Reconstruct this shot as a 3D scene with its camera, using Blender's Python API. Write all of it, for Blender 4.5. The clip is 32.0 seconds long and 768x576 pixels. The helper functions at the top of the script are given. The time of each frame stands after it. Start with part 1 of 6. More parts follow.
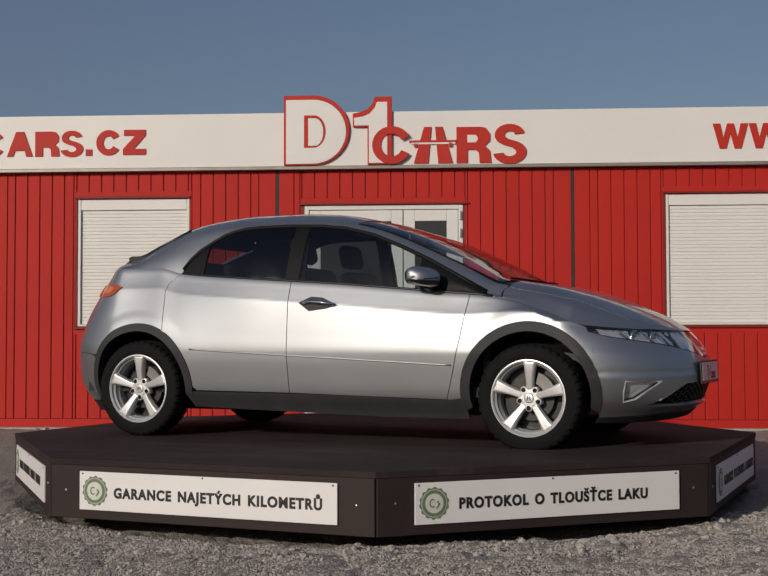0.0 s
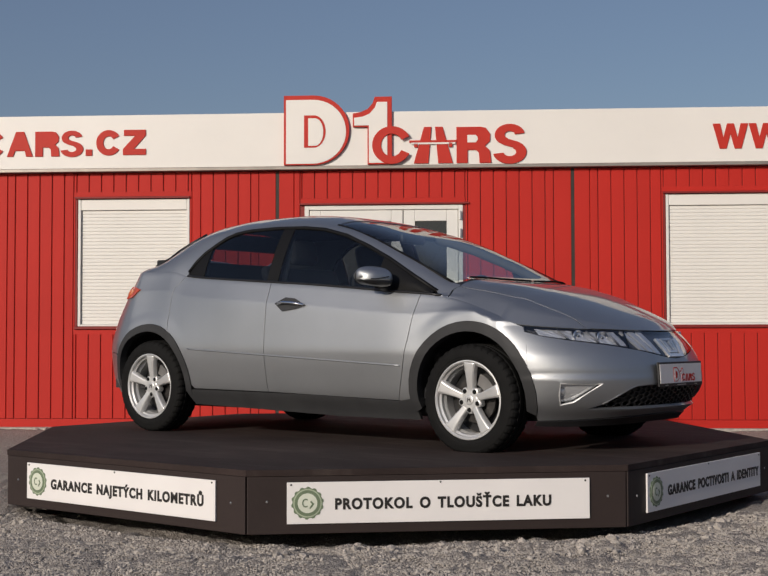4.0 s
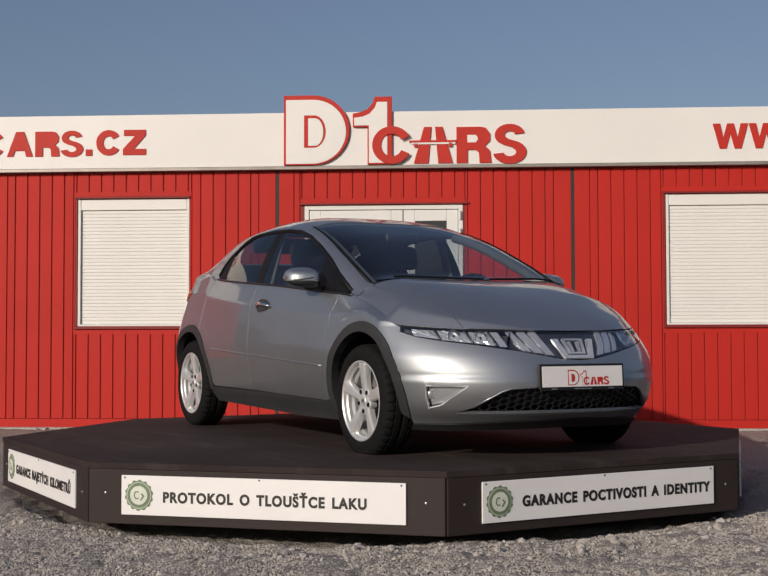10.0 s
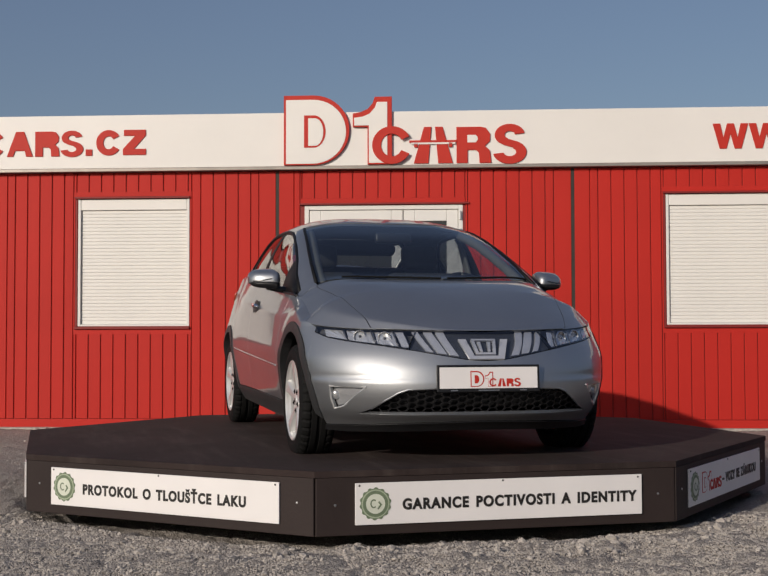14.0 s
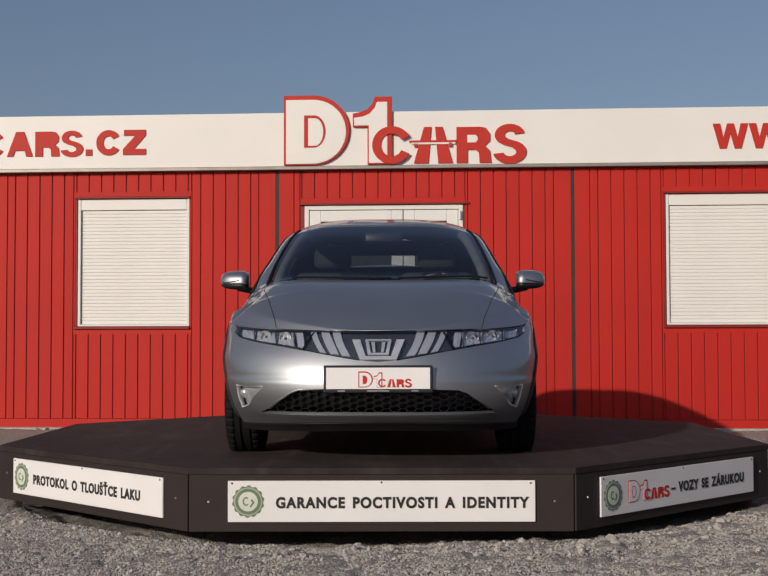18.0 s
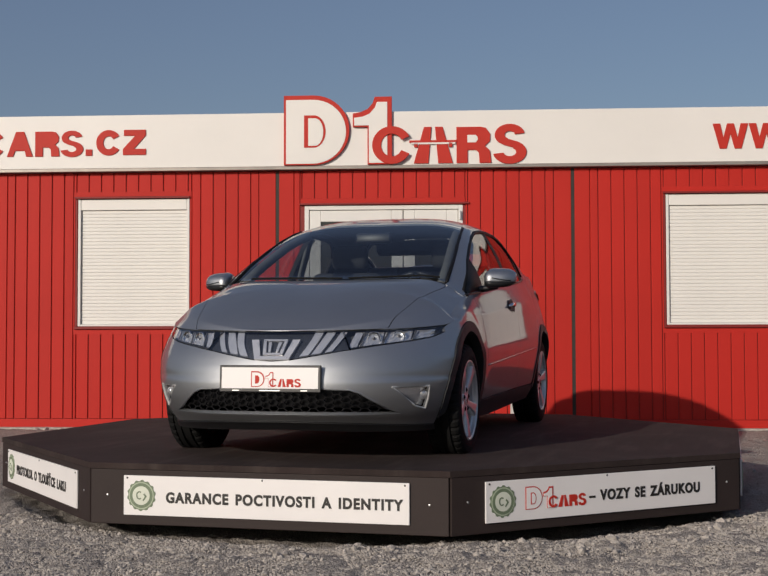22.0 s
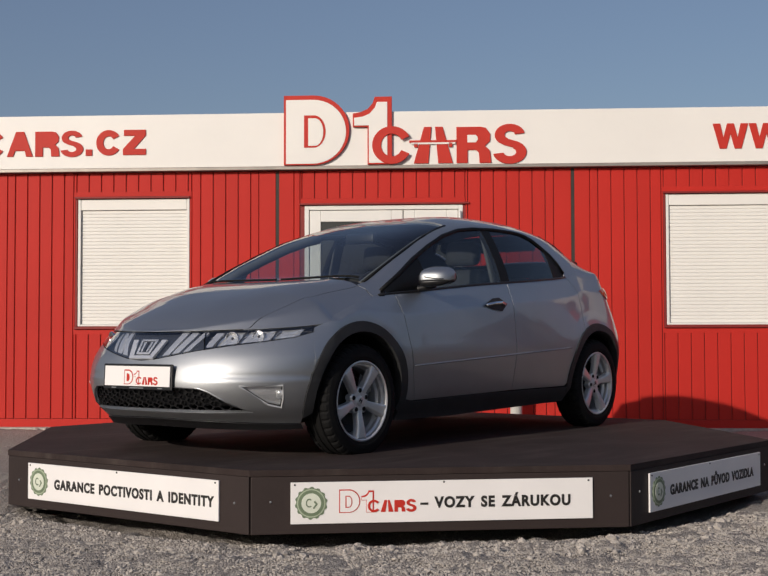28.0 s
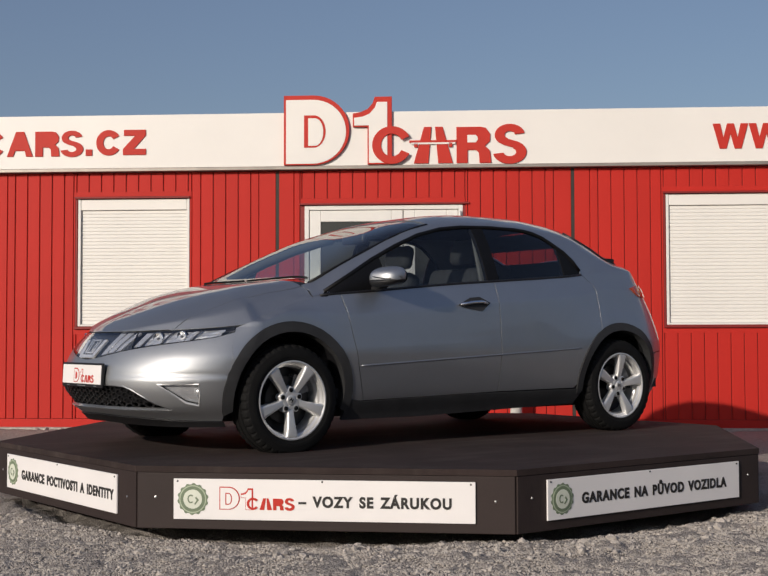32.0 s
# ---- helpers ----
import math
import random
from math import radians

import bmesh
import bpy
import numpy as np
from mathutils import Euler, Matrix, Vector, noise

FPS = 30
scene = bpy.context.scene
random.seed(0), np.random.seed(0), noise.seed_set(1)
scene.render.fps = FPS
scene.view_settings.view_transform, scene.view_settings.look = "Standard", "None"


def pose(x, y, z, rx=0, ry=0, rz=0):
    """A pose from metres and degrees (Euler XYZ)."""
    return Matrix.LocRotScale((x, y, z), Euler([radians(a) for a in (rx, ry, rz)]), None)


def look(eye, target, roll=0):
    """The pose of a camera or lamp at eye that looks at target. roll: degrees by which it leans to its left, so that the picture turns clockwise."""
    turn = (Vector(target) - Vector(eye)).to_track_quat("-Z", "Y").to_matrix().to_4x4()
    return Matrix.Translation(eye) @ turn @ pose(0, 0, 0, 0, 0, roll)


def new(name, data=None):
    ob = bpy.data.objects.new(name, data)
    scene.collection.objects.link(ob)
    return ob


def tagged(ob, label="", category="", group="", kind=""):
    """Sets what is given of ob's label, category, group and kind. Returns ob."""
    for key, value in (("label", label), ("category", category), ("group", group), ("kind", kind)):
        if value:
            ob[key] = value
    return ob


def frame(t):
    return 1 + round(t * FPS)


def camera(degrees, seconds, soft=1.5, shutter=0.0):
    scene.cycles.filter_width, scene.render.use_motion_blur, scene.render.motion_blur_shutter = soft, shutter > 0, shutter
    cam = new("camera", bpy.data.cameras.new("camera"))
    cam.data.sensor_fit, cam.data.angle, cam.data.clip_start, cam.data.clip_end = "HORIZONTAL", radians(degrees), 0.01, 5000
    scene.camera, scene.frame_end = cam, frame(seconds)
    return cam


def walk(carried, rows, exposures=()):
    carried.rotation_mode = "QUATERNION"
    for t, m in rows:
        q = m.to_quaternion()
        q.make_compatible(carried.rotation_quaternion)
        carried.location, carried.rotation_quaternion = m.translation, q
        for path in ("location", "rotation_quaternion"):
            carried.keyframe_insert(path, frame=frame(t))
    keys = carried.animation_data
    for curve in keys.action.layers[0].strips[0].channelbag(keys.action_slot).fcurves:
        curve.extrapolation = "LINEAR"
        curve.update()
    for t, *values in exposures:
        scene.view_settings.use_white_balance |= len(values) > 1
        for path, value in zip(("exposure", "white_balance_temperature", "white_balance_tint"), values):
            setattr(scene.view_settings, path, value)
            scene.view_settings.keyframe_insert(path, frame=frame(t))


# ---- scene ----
import collections
# World: the turntable's axis is x = y = 0, z up from the gravel. The camera stands still at y = -8.44 and looks along +y.
cam = camera(33.64, 32.0)
EYE = Vector((0.0, -8.439, 0.97))
AIM = EYE + Vector((0.000449, 0.999255, 0.038590))
walk(cam, [(0.0, look(EYE, AIM, -0.127)), (32.0, look(EYE, AIM, -0.127))],
     [(0.0, -0.38), (1.0, -0.30), (2.0, -0.18), (3.5, -0.05), (5.5, 0.03), (9.0, 0.03), (12.0, -0.03), (21.0, -0.04), (25.0, 0.02), (28.0, 0.10), (32.0, 0.15)])

# ---- light ----
SUN_FROM = Vector((-0.5624, -0.7601, 0.3256)).normalized()
world = bpy.data.worlds.new("sky")
scene.world = world
world.use_nodes = True
wn = world.node_tree
wn.nodes.clear()
sky = wn.nodes.new("ShaderNodeTexSky")
sky.sky_type, sky.sun_disc = "NISHITA", False
sky.sun_elevation = math.asin(SUN_FROM.z)
sky.sun_rotation = math.atan2(SUN_FROM.x, SUN_FROM.y)
sky.air_density, sky.dust_density, sky.ozone_density = 1.0, 1.6, 2.0
back = wn.nodes.new("ShaderNodeBackground")
back.inputs["Strength"].default_value = 0.071
wout = wn.nodes.new("ShaderNodeOutputWorld")
haze = wn.nodes.new("ShaderNodeMix")
haze.data_type = "RGBA"
haze.inputs["Factor"].default_value = 0.22
haze.inputs["B"].default_value = (2.75, 2.90, 5.10, 1)
wn.links.new(sky.outputs[0], haze.inputs["A"])
wn.links.new(haze.outputs["Result"], back.inputs[0])
wn.links.new(back.outputs[0], wout.inputs[0])
sun = new("sun", bpy.data.lights.new("sun", "SUN"))
sun.data.energy, sun.data.angle, sun.data.color = 2.95, radians(0.6), (1.0, 0.90, 0.80)
sun.matrix_basis = look(SUN_FROM * 50, (0, 0, 0))
scene.view_settings.exposure = 0.0


# ---- materials ----
def material(name, color, rough=0.5, metal=0.0, vary=0.12, scale=6.0, bump=0.0, bump_scale=60.0, coat=0.0, fine=0.0, piece=0.0, spec=0.5):
    """A principled surface with two scales of colour variation, fine relief, and a shift of tone from piece to piece."""
    m = bpy.data.materials.new(name)
    m.use_nodes = True
    nt = m.node_tree
    b = nt.nodes["Principled BSDF"]
    b.inputs["Roughness"].default_value, b.inputs["Metallic"].default_value = rough, metal
    b.inputs["Specular IOR Level"].default_value = spec
    b.inputs["Coat Weight"].default_value, b.inputs["Coat Roughness"].default_value = coat, 0.04
    co = nt.nodes.new("ShaderNodeTexCoord")
    n1 = nt.nodes.new("ShaderNodeTexNoise")
    n1.inputs["Scale"].default_value, n1.inputs["Detail"].default_value = scale, 6.0
    n2 = nt.nodes.new("ShaderNodeTexNoise")
    n2.inputs["Scale"].default_value, n2.inputs["Detail"].default_value = scale * 14, 3.0
    for n in (n1, n2):
        nt.links.new(co.outputs["Object"], n.inputs["Vector"])
    add = nt.nodes.new("ShaderNodeMath")
    add.operation = "MULTIPLY_ADD"
    nt.links.new(n2.outputs["Fac"], add.inputs[0])
    add.inputs[1].default_value = fine
    nt.links.new(n1.outputs["Fac"], add.inputs[2])
    last = add
    if piece:
        info = nt.nodes.new("ShaderNodeObjectInfo")
        more = nt.nodes.new("ShaderNodeMath")
        more.operation = "MULTIPLY_ADD"
        nt.links.new(info.outputs["Random"], more.inputs[0])
        more.inputs[1].default_value = piece
        nt.links.new(add.outputs[0], more.inputs[2])
        last = more
    ramp = nt.nodes.new("ShaderNodeValToRGB")
    ramp.color_ramp.elements[0].position, ramp.color_ramp.elements[1].position = 0.3, 0.75 + fine + piece
    ramp.color_ramp.elements[0].color = (*[c * (1 - vary) for c in color], 1)
    ramp.color_ramp.elements[1].color = (*[min(1, c * (1 + vary)) for c in color], 1)
    nt.links.new(last.outputs[0], ramp.inputs[0])
    nt.links.new(ramp.outputs[0], b.inputs["Base Color"])
    if bump:
        bm_ = nt.nodes.new("ShaderNodeBump")
        bm_.inputs["Strength"].default_value, bm_.inputs["Distance"].default_value = bump, 0.01
        n3 = nt.nodes.new("ShaderNodeTexNoise")
        n3.inputs["Scale"].default_value, n3.inputs["Detail"].default_value = bump_scale, 4.0
        nt.links.new(co.outputs["Object"], n3.inputs["Vector"])
        nt.links.new(n3.outputs["Fac"], bm_.inputs["Height"])
        nt.links.new(bm_.outputs[0], b.inputs["Normal"])
    return m


def glass_material(name, tint, gloss_rough=0.02, gloss=0.07):
    """A clear pane: tinted transparency under a mirror gloss that grows at grazing angles."""
    m = bpy.data.materials.new(name)
    m.use_nodes = True
    nt = m.node_tree
    nt.nodes.clear()
    out = nt.nodes.new("ShaderNodeOutputMaterial")
    mix = nt.nodes.new("ShaderNodeMixShader")
    clear = nt.nodes.new("ShaderNodeBsdfTransparent")
    clear.inputs["Color"].default_value = (*tint, 1)
    shine = nt.nodes.new("ShaderNodeBsdfGlossy")
    shine.inputs["Roughness"].default_value = gloss_rough
    face = nt.nodes.new("ShaderNodeLayerWeight")
    face.inputs["Blend"].default_value = 0.5
    power = nt.nodes.new("ShaderNodeMath")
    power.operation, power.inputs[1].default_value = "POWER", 4.0
    gain = nt.nodes.new("ShaderNodeMath")
    gain.operation, gain.inputs[1].default_value, gain.inputs[2].default_value = "MULTIPLY_ADD", 0.85, gloss
    nt.links.new(face.outputs["Facing"], power.inputs[0])
    nt.links.new(power.outputs[0], gain.inputs[0])
    nt.links.new(gain.outputs[0], mix.inputs[0])
    nt.links.new(clear.outputs[0], mix.inputs[1])
    nt.links.new(shine.outputs[0], mix.inputs[2])
    nt.links.new(mix.outputs[0], out.inputs[0])
    return m


PAINT = material("silver_paint", (0.440, 0.456, 0.472), 0.49, 0.95, 0.05, 3.0, 0.02, 900, coat=0.8, fine=0.1)
PAINT.node_tree.nodes["Principled BSDF"].inputs["Coat Roughness"].default_value = 0.05
PAINT.node_tree.nodes["Principled BSDF"].inputs["Specular Tint"].default_value = (0.35, 0.36, 0.36, 1)
PLASTIC = material("grey_plastic", (0.034, 0.0345, 0.036), 0.58, 0.0, 0.15, 8, 0.10, 500, spec=0.3)
BLACK = material("black_plastic", (0.012, 0.012, 0.013), 0.4, 0.0, 0.15, 8, 0.05, 300)
GLOSS_BLACK = material("gloss_black", (0.010, 0.011, 0.013), 0.12, 0.0, 0.1, 5, coat=0.5)
MATT_BLACK = material("matt_black_trim", (0.006, 0.006, 0.0065), 0.55, 0.0, 0.15, 8, spec=0.2)
RUBBER = material("tyre_rubber", (0.007, 0.007, 0.007), 0.8, 0.0, 0.25, 14, 0.15, 200, spec=0.2)
ALLOY = material("alloy", (0.70, 0.70, 0.69), 0.38, 0.55, 0.06, 9, 0.03, 300, coat=0.15)
CHROME = material("chrome", (0.78, 0.79, 0.80), 0.08, 1.0, 0.03, 9)
CALIPER = material("caliper_grey", (0.20, 0.195, 0.19), 0.5, 0.5, 0.2, 12, 0.1, 200)
STEEL = material("dull_steel", (0.055, 0.052, 0.050), 0.5, 0.8, 0.2, 12, 0.1, 200)
GLASS = glass_material("tinted_glass", (0.76, 0.81, 0.82))
REAR_GLASS = glass_material("privacy_glass", (0.46, 0.48, 0.50))
LENS = glass_material("clear_lens", (0.95, 0.96, 0.97), gloss=0.14)
REFLECTOR = material("reflector", (0.86, 0.865, 0.87), 0.15, 0.64, 0.06, 26)
LAMP_GREY = material("lamp_housing", (0.14, 0.142, 0.148), 0.3, 0.5, 0.6, 40, 0.6, 60)
GRILLE_GREY = material("grille_grey", (0.055, 0.06, 0.07), 0.25, 0.3, 0.2, 30)
RED_LENS = material("red_lens", (0.46, 0.07, 0.03), 0.15, 0.0, 0.1, 20, coat=0.8)
AMBER = material("amber_lens", (0.62, 0.20, 0.06), 0.18, 0.0, 0.1, 20, coat=0.8)
TRIM_GREY = material("grey_trim", (0.13, 0.13, 0.128), 0.8, 0.0, 0.1, 20, 0.1, 300)
INTERIOR = material("dark_cloth", (0.03, 0.031, 0.034), 0.85, 0.0, 0.2, 30, 0.2, 400)
RED = material("red_sheet", (0.475, 0.021, 0.0135), 0.62, 0.0, 0.10, 1.2, 0.06, 30, fine=0.15, piece=0.22, spec=0.25)
# darker copy of the sheet red: groove shade put into the colour; trims share it
RED_DARK = material("red_groove_shade_trim", (0.22, 0.012, 0.009), 0.6, 0.0, 0.15, 3, 0.05, 40)
WHITE = material("white_sheet", (0.79, 0.765, 0.72), 0.45, 0.0, 0.035, 1.4, 0.03, 25, fine=0.1)
SHUTTER = material("white_shutter", (0.79, 0.77, 0.72), 0.5, 0.0, 0.03, 2.0, 0.03, 60, piece=0.1)
SIGN_RED = material("sign_red", (0.50, 0.030, 0.018), 0.6, 0.0, 0.06, 4, 0.03, 60, spec=0.3)
FLASHING = material("flashing", (0.32, 0.29, 0.26), 0.45, 0.5, 0.15, 5, 0.05, 60)
SEAM = material("rubber_seam", (0.03, 0.025, 0.02), 0.7, 0.0, 0.2, 10)
DECK = material("deck_board", (0.032, 0.0215, 0.0195), 0.85, 0.0, 0.45, 2.2, 0.15, 60, fine=0.3, spec=0.25)
SKIRT = material("skirt_board", (0.030, 0.0205, 0.0185), 0.65, 0.0, 0.2, 2.5, 0.08, 60, fine=0.2, piece=0.2, spec=0.3)
PANEL = material("white_panel", (0.83, 0.805, 0.785), 0.4, 0.0, 0.03, 3, 0.02, 60)
INK = material("dark_ink", (0.02, 0.018, 0.016), 0.5, 0.0, 0.1, 10)
SEAL_GREEN = material("seal_green", (0.155, 0.205, 0.125), 0.5, 0.0, 0.12, 20)
SEAL_PALE = material("seal_pale", (0.40, 0.46, 0.33), 0.5, 0.0, 0.08, 20)
SEAL_LIGHT = material("seal_light", (0.66, 0.69, 0.58), 0.5, 0.0, 0.06, 20)
ZINC = material("zinc", (0.55, 0.55, 0.55), 0.35, 0.9, 0.1, 20)
PVC = material("white_pvc", (0.76, 0.75, 0.71), 0.35, 0.0, 0.03, 3, 0.02, 60)
DARK_GLASS = material("dark_pane", (0.02, 0.022, 0.025), 0.06, 0.0, 0.1, 3, coat=0.6)
POST_GREY = material("post_grey", (0.46, 0.45, 0.42), 0.6, 0.0, 0.18, 9, 0.1, 80)


def worn_deck(m):
    """Long scuffs and pale dust over the deck, drawn out along one direction."""
    nt = m.node_tree
    b = nt.nodes["Principled BSDF"]
    tone = b.inputs["Base Color"].links[0].from_socket
    co = next(n for n in nt.nodes if n.type == "TEX_COORD")
    for scale, lo, hi, amount in (((0.9, 7.0, 1.0), 0.52, 0.74, 0.30), ((2.6, 2.6, 1.0), 0.55, 0.80, 0.22)):
        mp = nt.nodes.new("ShaderNodeMapping")
        mp.inputs["Scale"].default_value = scale
        nt.links.new(co.outputs["Object"], mp.inputs["Vector"])
        n = nt.nodes.new("ShaderNodeTexNoise")
        n.inputs["Scale"].default_value, n.inputs["Detail"].default_value = 1.6, 7.0
        nt.links.new(mp.outputs[0], n.inputs["Vector"])
        r = nt.nodes.new("ShaderNodeMapRange")
        r.inputs["From Min"].default_value, r.inputs["From Max"].default_value, r.inputs["To Max"].default_value = lo, hi, amount
        nt.links.new(n.outputs["Fac"], r.inputs["Value"])
        mix = nt.nodes.new("ShaderNodeMix")
        mix.data_type = "RGBA"
        mix.inputs["B"].default_value = (0.115, 0.092, 0.080, 1)
        nt.links.new(r.outputs[0], mix.inputs["Factor"])
        nt.links.new(tone, mix.inputs["A"])
        tone = mix.outputs["Result"]
    nt.links.new(tone, b.inputs["Base Color"])


worn_deck(DECK)


def gravel_material(name, light, dark):
    """Crushed stone: two sizes of pebble cells that differ in tone and stand up from one another."""
    m = material(name, light, 0.95, 0.0, 0.3, 1.5, spec=0.2)
    nt = m.node_tree
    b = nt.nodes["Principled BSDF"]
    co = next(n for n in nt.nodes if n.type == "TEX_COORD")
    ramp = next(n for n in nt.nodes if n.type == "VALTORGB")
    tone, height = ramp.outputs[0], None
    for scale, weight, rise in ((85.0, 0.45, 0.010), (200.0, 0.6, 0.005)):
        v = nt.nodes.new("ShaderNodeTexVoronoi")
        v.inputs["Scale"].default_value = scale
        nt.links.new(co.outputs["Object"], v.inputs["Vector"])
        grey = nt.nodes.new("ShaderNodeSeparateColor")
        nt.links.new(v.outputs["Color"], grey.inputs[0])
        r = nt.nodes.new("ShaderNodeValToRGB")
        r.color_ramp.elements[0].color, r.color_ramp.elements[1].color = (*dark, 1), (*[c * 1.35 for c in light], 1)
        nt.links.new(grey.outputs[0], r.inputs[0])
        mix = nt.nodes.new("ShaderNodeMix")
        mix.data_type = "RGBA"
        mix.inputs["Factor"].default_value = weight
        nt.links.new(tone, mix.inputs["A"])
        nt.links.new(r.outputs[0], mix.inputs["B"])
        tone = mix.outputs["Result"]
        bump = nt.nodes.new("ShaderNodeBump")
        bump.invert = True
        bump.inputs["Strength"].default_value, bump.inputs["Distance"].default_value = 1.0, rise
        nt.links.new(v.outputs["Distance"], bump.inputs["Height"])
        if height is not None:
            nt.links.new(height, bump.inputs["Normal"])
        height = bump.outputs[0]
    nt.links.new(tone, b.inputs["Base Color"])
    nt.links.new(height, b.inputs["Normal"])
    return m


GRAVEL = gravel_material("gravel_ground", (0.400, 0.360, 0.322), (0.185, 0.165, 0.147))
PALE_STONE = material("pale_stone", (0.44, 0.40, 0.35), 0.9, 0.0, 0.3, 30.0, 0.4, 120, spec=0.2)
# dark green of the unseen ring added to dim the horizon in reflections
HORIZON_DARK = material("horizon_dark", (0.045, 0.055, 0.03), 0.95, 0.0, 0.5, 0.4, 0.8, 2.0, fine=0.4, spec=0.1)
STONE = material("gravel_stone", (0.355, 0.322, 0.288), 0.95, 0.0, 0.5, 30.0, 0.5, 200, fine=0.6, spec=0.2)


# ---- small tools ----
def mesh_from(bm, name, mat, smooth=False):
    me = bpy.data.meshes.new(name)
    bmesh.ops.recalc_face_normals(bm, faces=bm.faces)
    bm.to_mesh(me)
    bm.free()
    me.materials.append(mat)
    if smooth:
        me.polygons.foreach_set("use_smooth", [True] * len(me.polygons))
    return me


def part(name, bm, mat, parent=None, label="", smooth=False):
    """Links a bmesh (or a mesh) as one object under a thing or a part."""
    me = bm if isinstance(bm, bpy.types.Mesh) else mesh_from(bm, name, mat, smooth)
    ob = new(name, me)
    ob.parent = parent
    return tagged(ob, label)


def thing(name, label, category, group="", kind="", at=None):
    ob = new(name)
    ob.empty_display_size = 0.1
    if at is not None:
        ob.matrix_basis = at
    return tagged(ob, label, category, group, kind)


def add_box(bm, x0, x1, y0, y1, z0, z1, bevel=0.0):
    b = bmesh.new()
    bmesh.ops.create_cube(b, size=1)
    for v in b.verts:
        v.co = Vector((x0 + (v.co.x + 0.5) * (x1 - x0), y0 + (v.co.y + 0.5) * (y1 - y0), z0 + (v.co.z + 0.5) * (z1 - z0)))
    if bevel:
        bmesh.ops.bevel(b, geom=b.edges[:], offset=bevel, segments=2, affect="EDGES", profile=0.5)
    me = bpy.data.meshes.new("tmp")
    b.to_mesh(me)
    b.free()
    bm.from_mesh(me)
    bpy.data.meshes.remove(me)
    return bm


def box(x0, x1, y0, y1, z0, z1, bevel=0.0):
    return add_box(bmesh.new(), x0, x1, y0, y1, z0, z1, bevel)


def plate(points, depth, bevel=0.0):
    """A flat plate of the outline points (u, v) standing in the x-z plane, front face at y = 0, thickness behind it."""
    bm = bmesh.new()
    f = bm.faces.new([bm.verts.new((u, 0, v)) for u, v in points])
    r = bmesh.ops.extrude_face_region(bm, geom=[f])
    bmesh.ops.translate(bm, verts=[g for g in r["geom"] if isinstance(g, bmesh.types.BMVert)], vec=(0, depth, 0))
    if bevel:
        bmesh.ops.bevel(bm, geom=bm.edges[:], offset=bevel, segments=1, affect="EDGES")
    return bm


def tube(bm, pts, radius, sides=8):
    """A round bar along the points."""
    rings = []
    pts = [Vector(p) for p in pts]
    for i, p in enumerate(pts):
        d = (pts[min(i + 1, len(pts) - 1)] - pts[max(i - 1, 0)]).normalized()
        a = d.orthogonal().normalized() if i == 0 else (a - d * a.dot(d)).normalized()
        b = d.cross(a)
        rings.append([bm.verts.new(p + radius * (a * math.cos(k * 2 * math.pi / sides) + b * math.sin(k * 2 * math.pi / sides))) for k in range(sides)])
    for r0, r1 in zip(rings, rings[1:]):
        for k in range(sides):
            bm.faces.new((r0[k], r0[(k + 1) % sides], r1[(k + 1) % sides], r1[k]))
    bm.faces.new(rings[0][::-1])
    bm.faces.new(rings[-1])
    return bm


def lathe(profile, axis="z", steps=48):
    """Turns a profile of (radius, height) round an axis."""
    bm = bmesh.new()
    rings = []
    for k in range(steps):
        c, s = math.cos(2 * math.pi * k / steps), math.sin(2 * math.pi * k / steps)
        ring = []
        for rad, h in profile:
            ring.append(bm.verts.new((rad * c, rad * s, h) if axis == "z" else (rad * c, h, rad * s)))
        rings.append(ring)
    for k in range(steps):
        r0, r1 = rings[k], rings[(k + 1) % steps]
        for j in range(len(profile) - 1):
            bm.faces.new((r0[j], r1[j], r1[j + 1], r0[j + 1]))
    bmesh.ops.remove_doubles(bm, verts=bm.verts[:], dist=1e-6)
    return bm


def letters_mesh(text, size, bold, depth):
    cu = bpy.data.curves.new("letters", "FONT")
    cu.body, cu.size, cu.extrude, cu.offset = text, size, depth, bold
    cu.space_word, cu.space_character = 1.5, 1.17
    ob = new("letters", cu)
    bpy.context.view_layer.update()
    me = bpy.data.meshes.new_from_object(ob.evaluated_get(bpy.context.evaluated_depsgraph_get()))
    bpy.data.objects.remove(ob)
    return me


def lettering(text, size, width, bold=0.0, depth=0.002, cap=0.06):
    """Flat letters in the x-z plane, left edge at x = 0, baseline at z = 0, of the given width and capital height."""
    me = letters_mesh(text, size, bold, depth)
    tall = max(v.co.y for v in letters_mesh("H", size, bold, depth).vertices)
    xs = [v.co.x for v in me.vertices]
    lo, k = min(xs), width / (max(xs) - min(xs))
    for v in me.vertices:
        v.co = Vector(((v.co.x - lo) * k, -v.co.z, v.co.y * cap / tall))
    return letters_of(me)


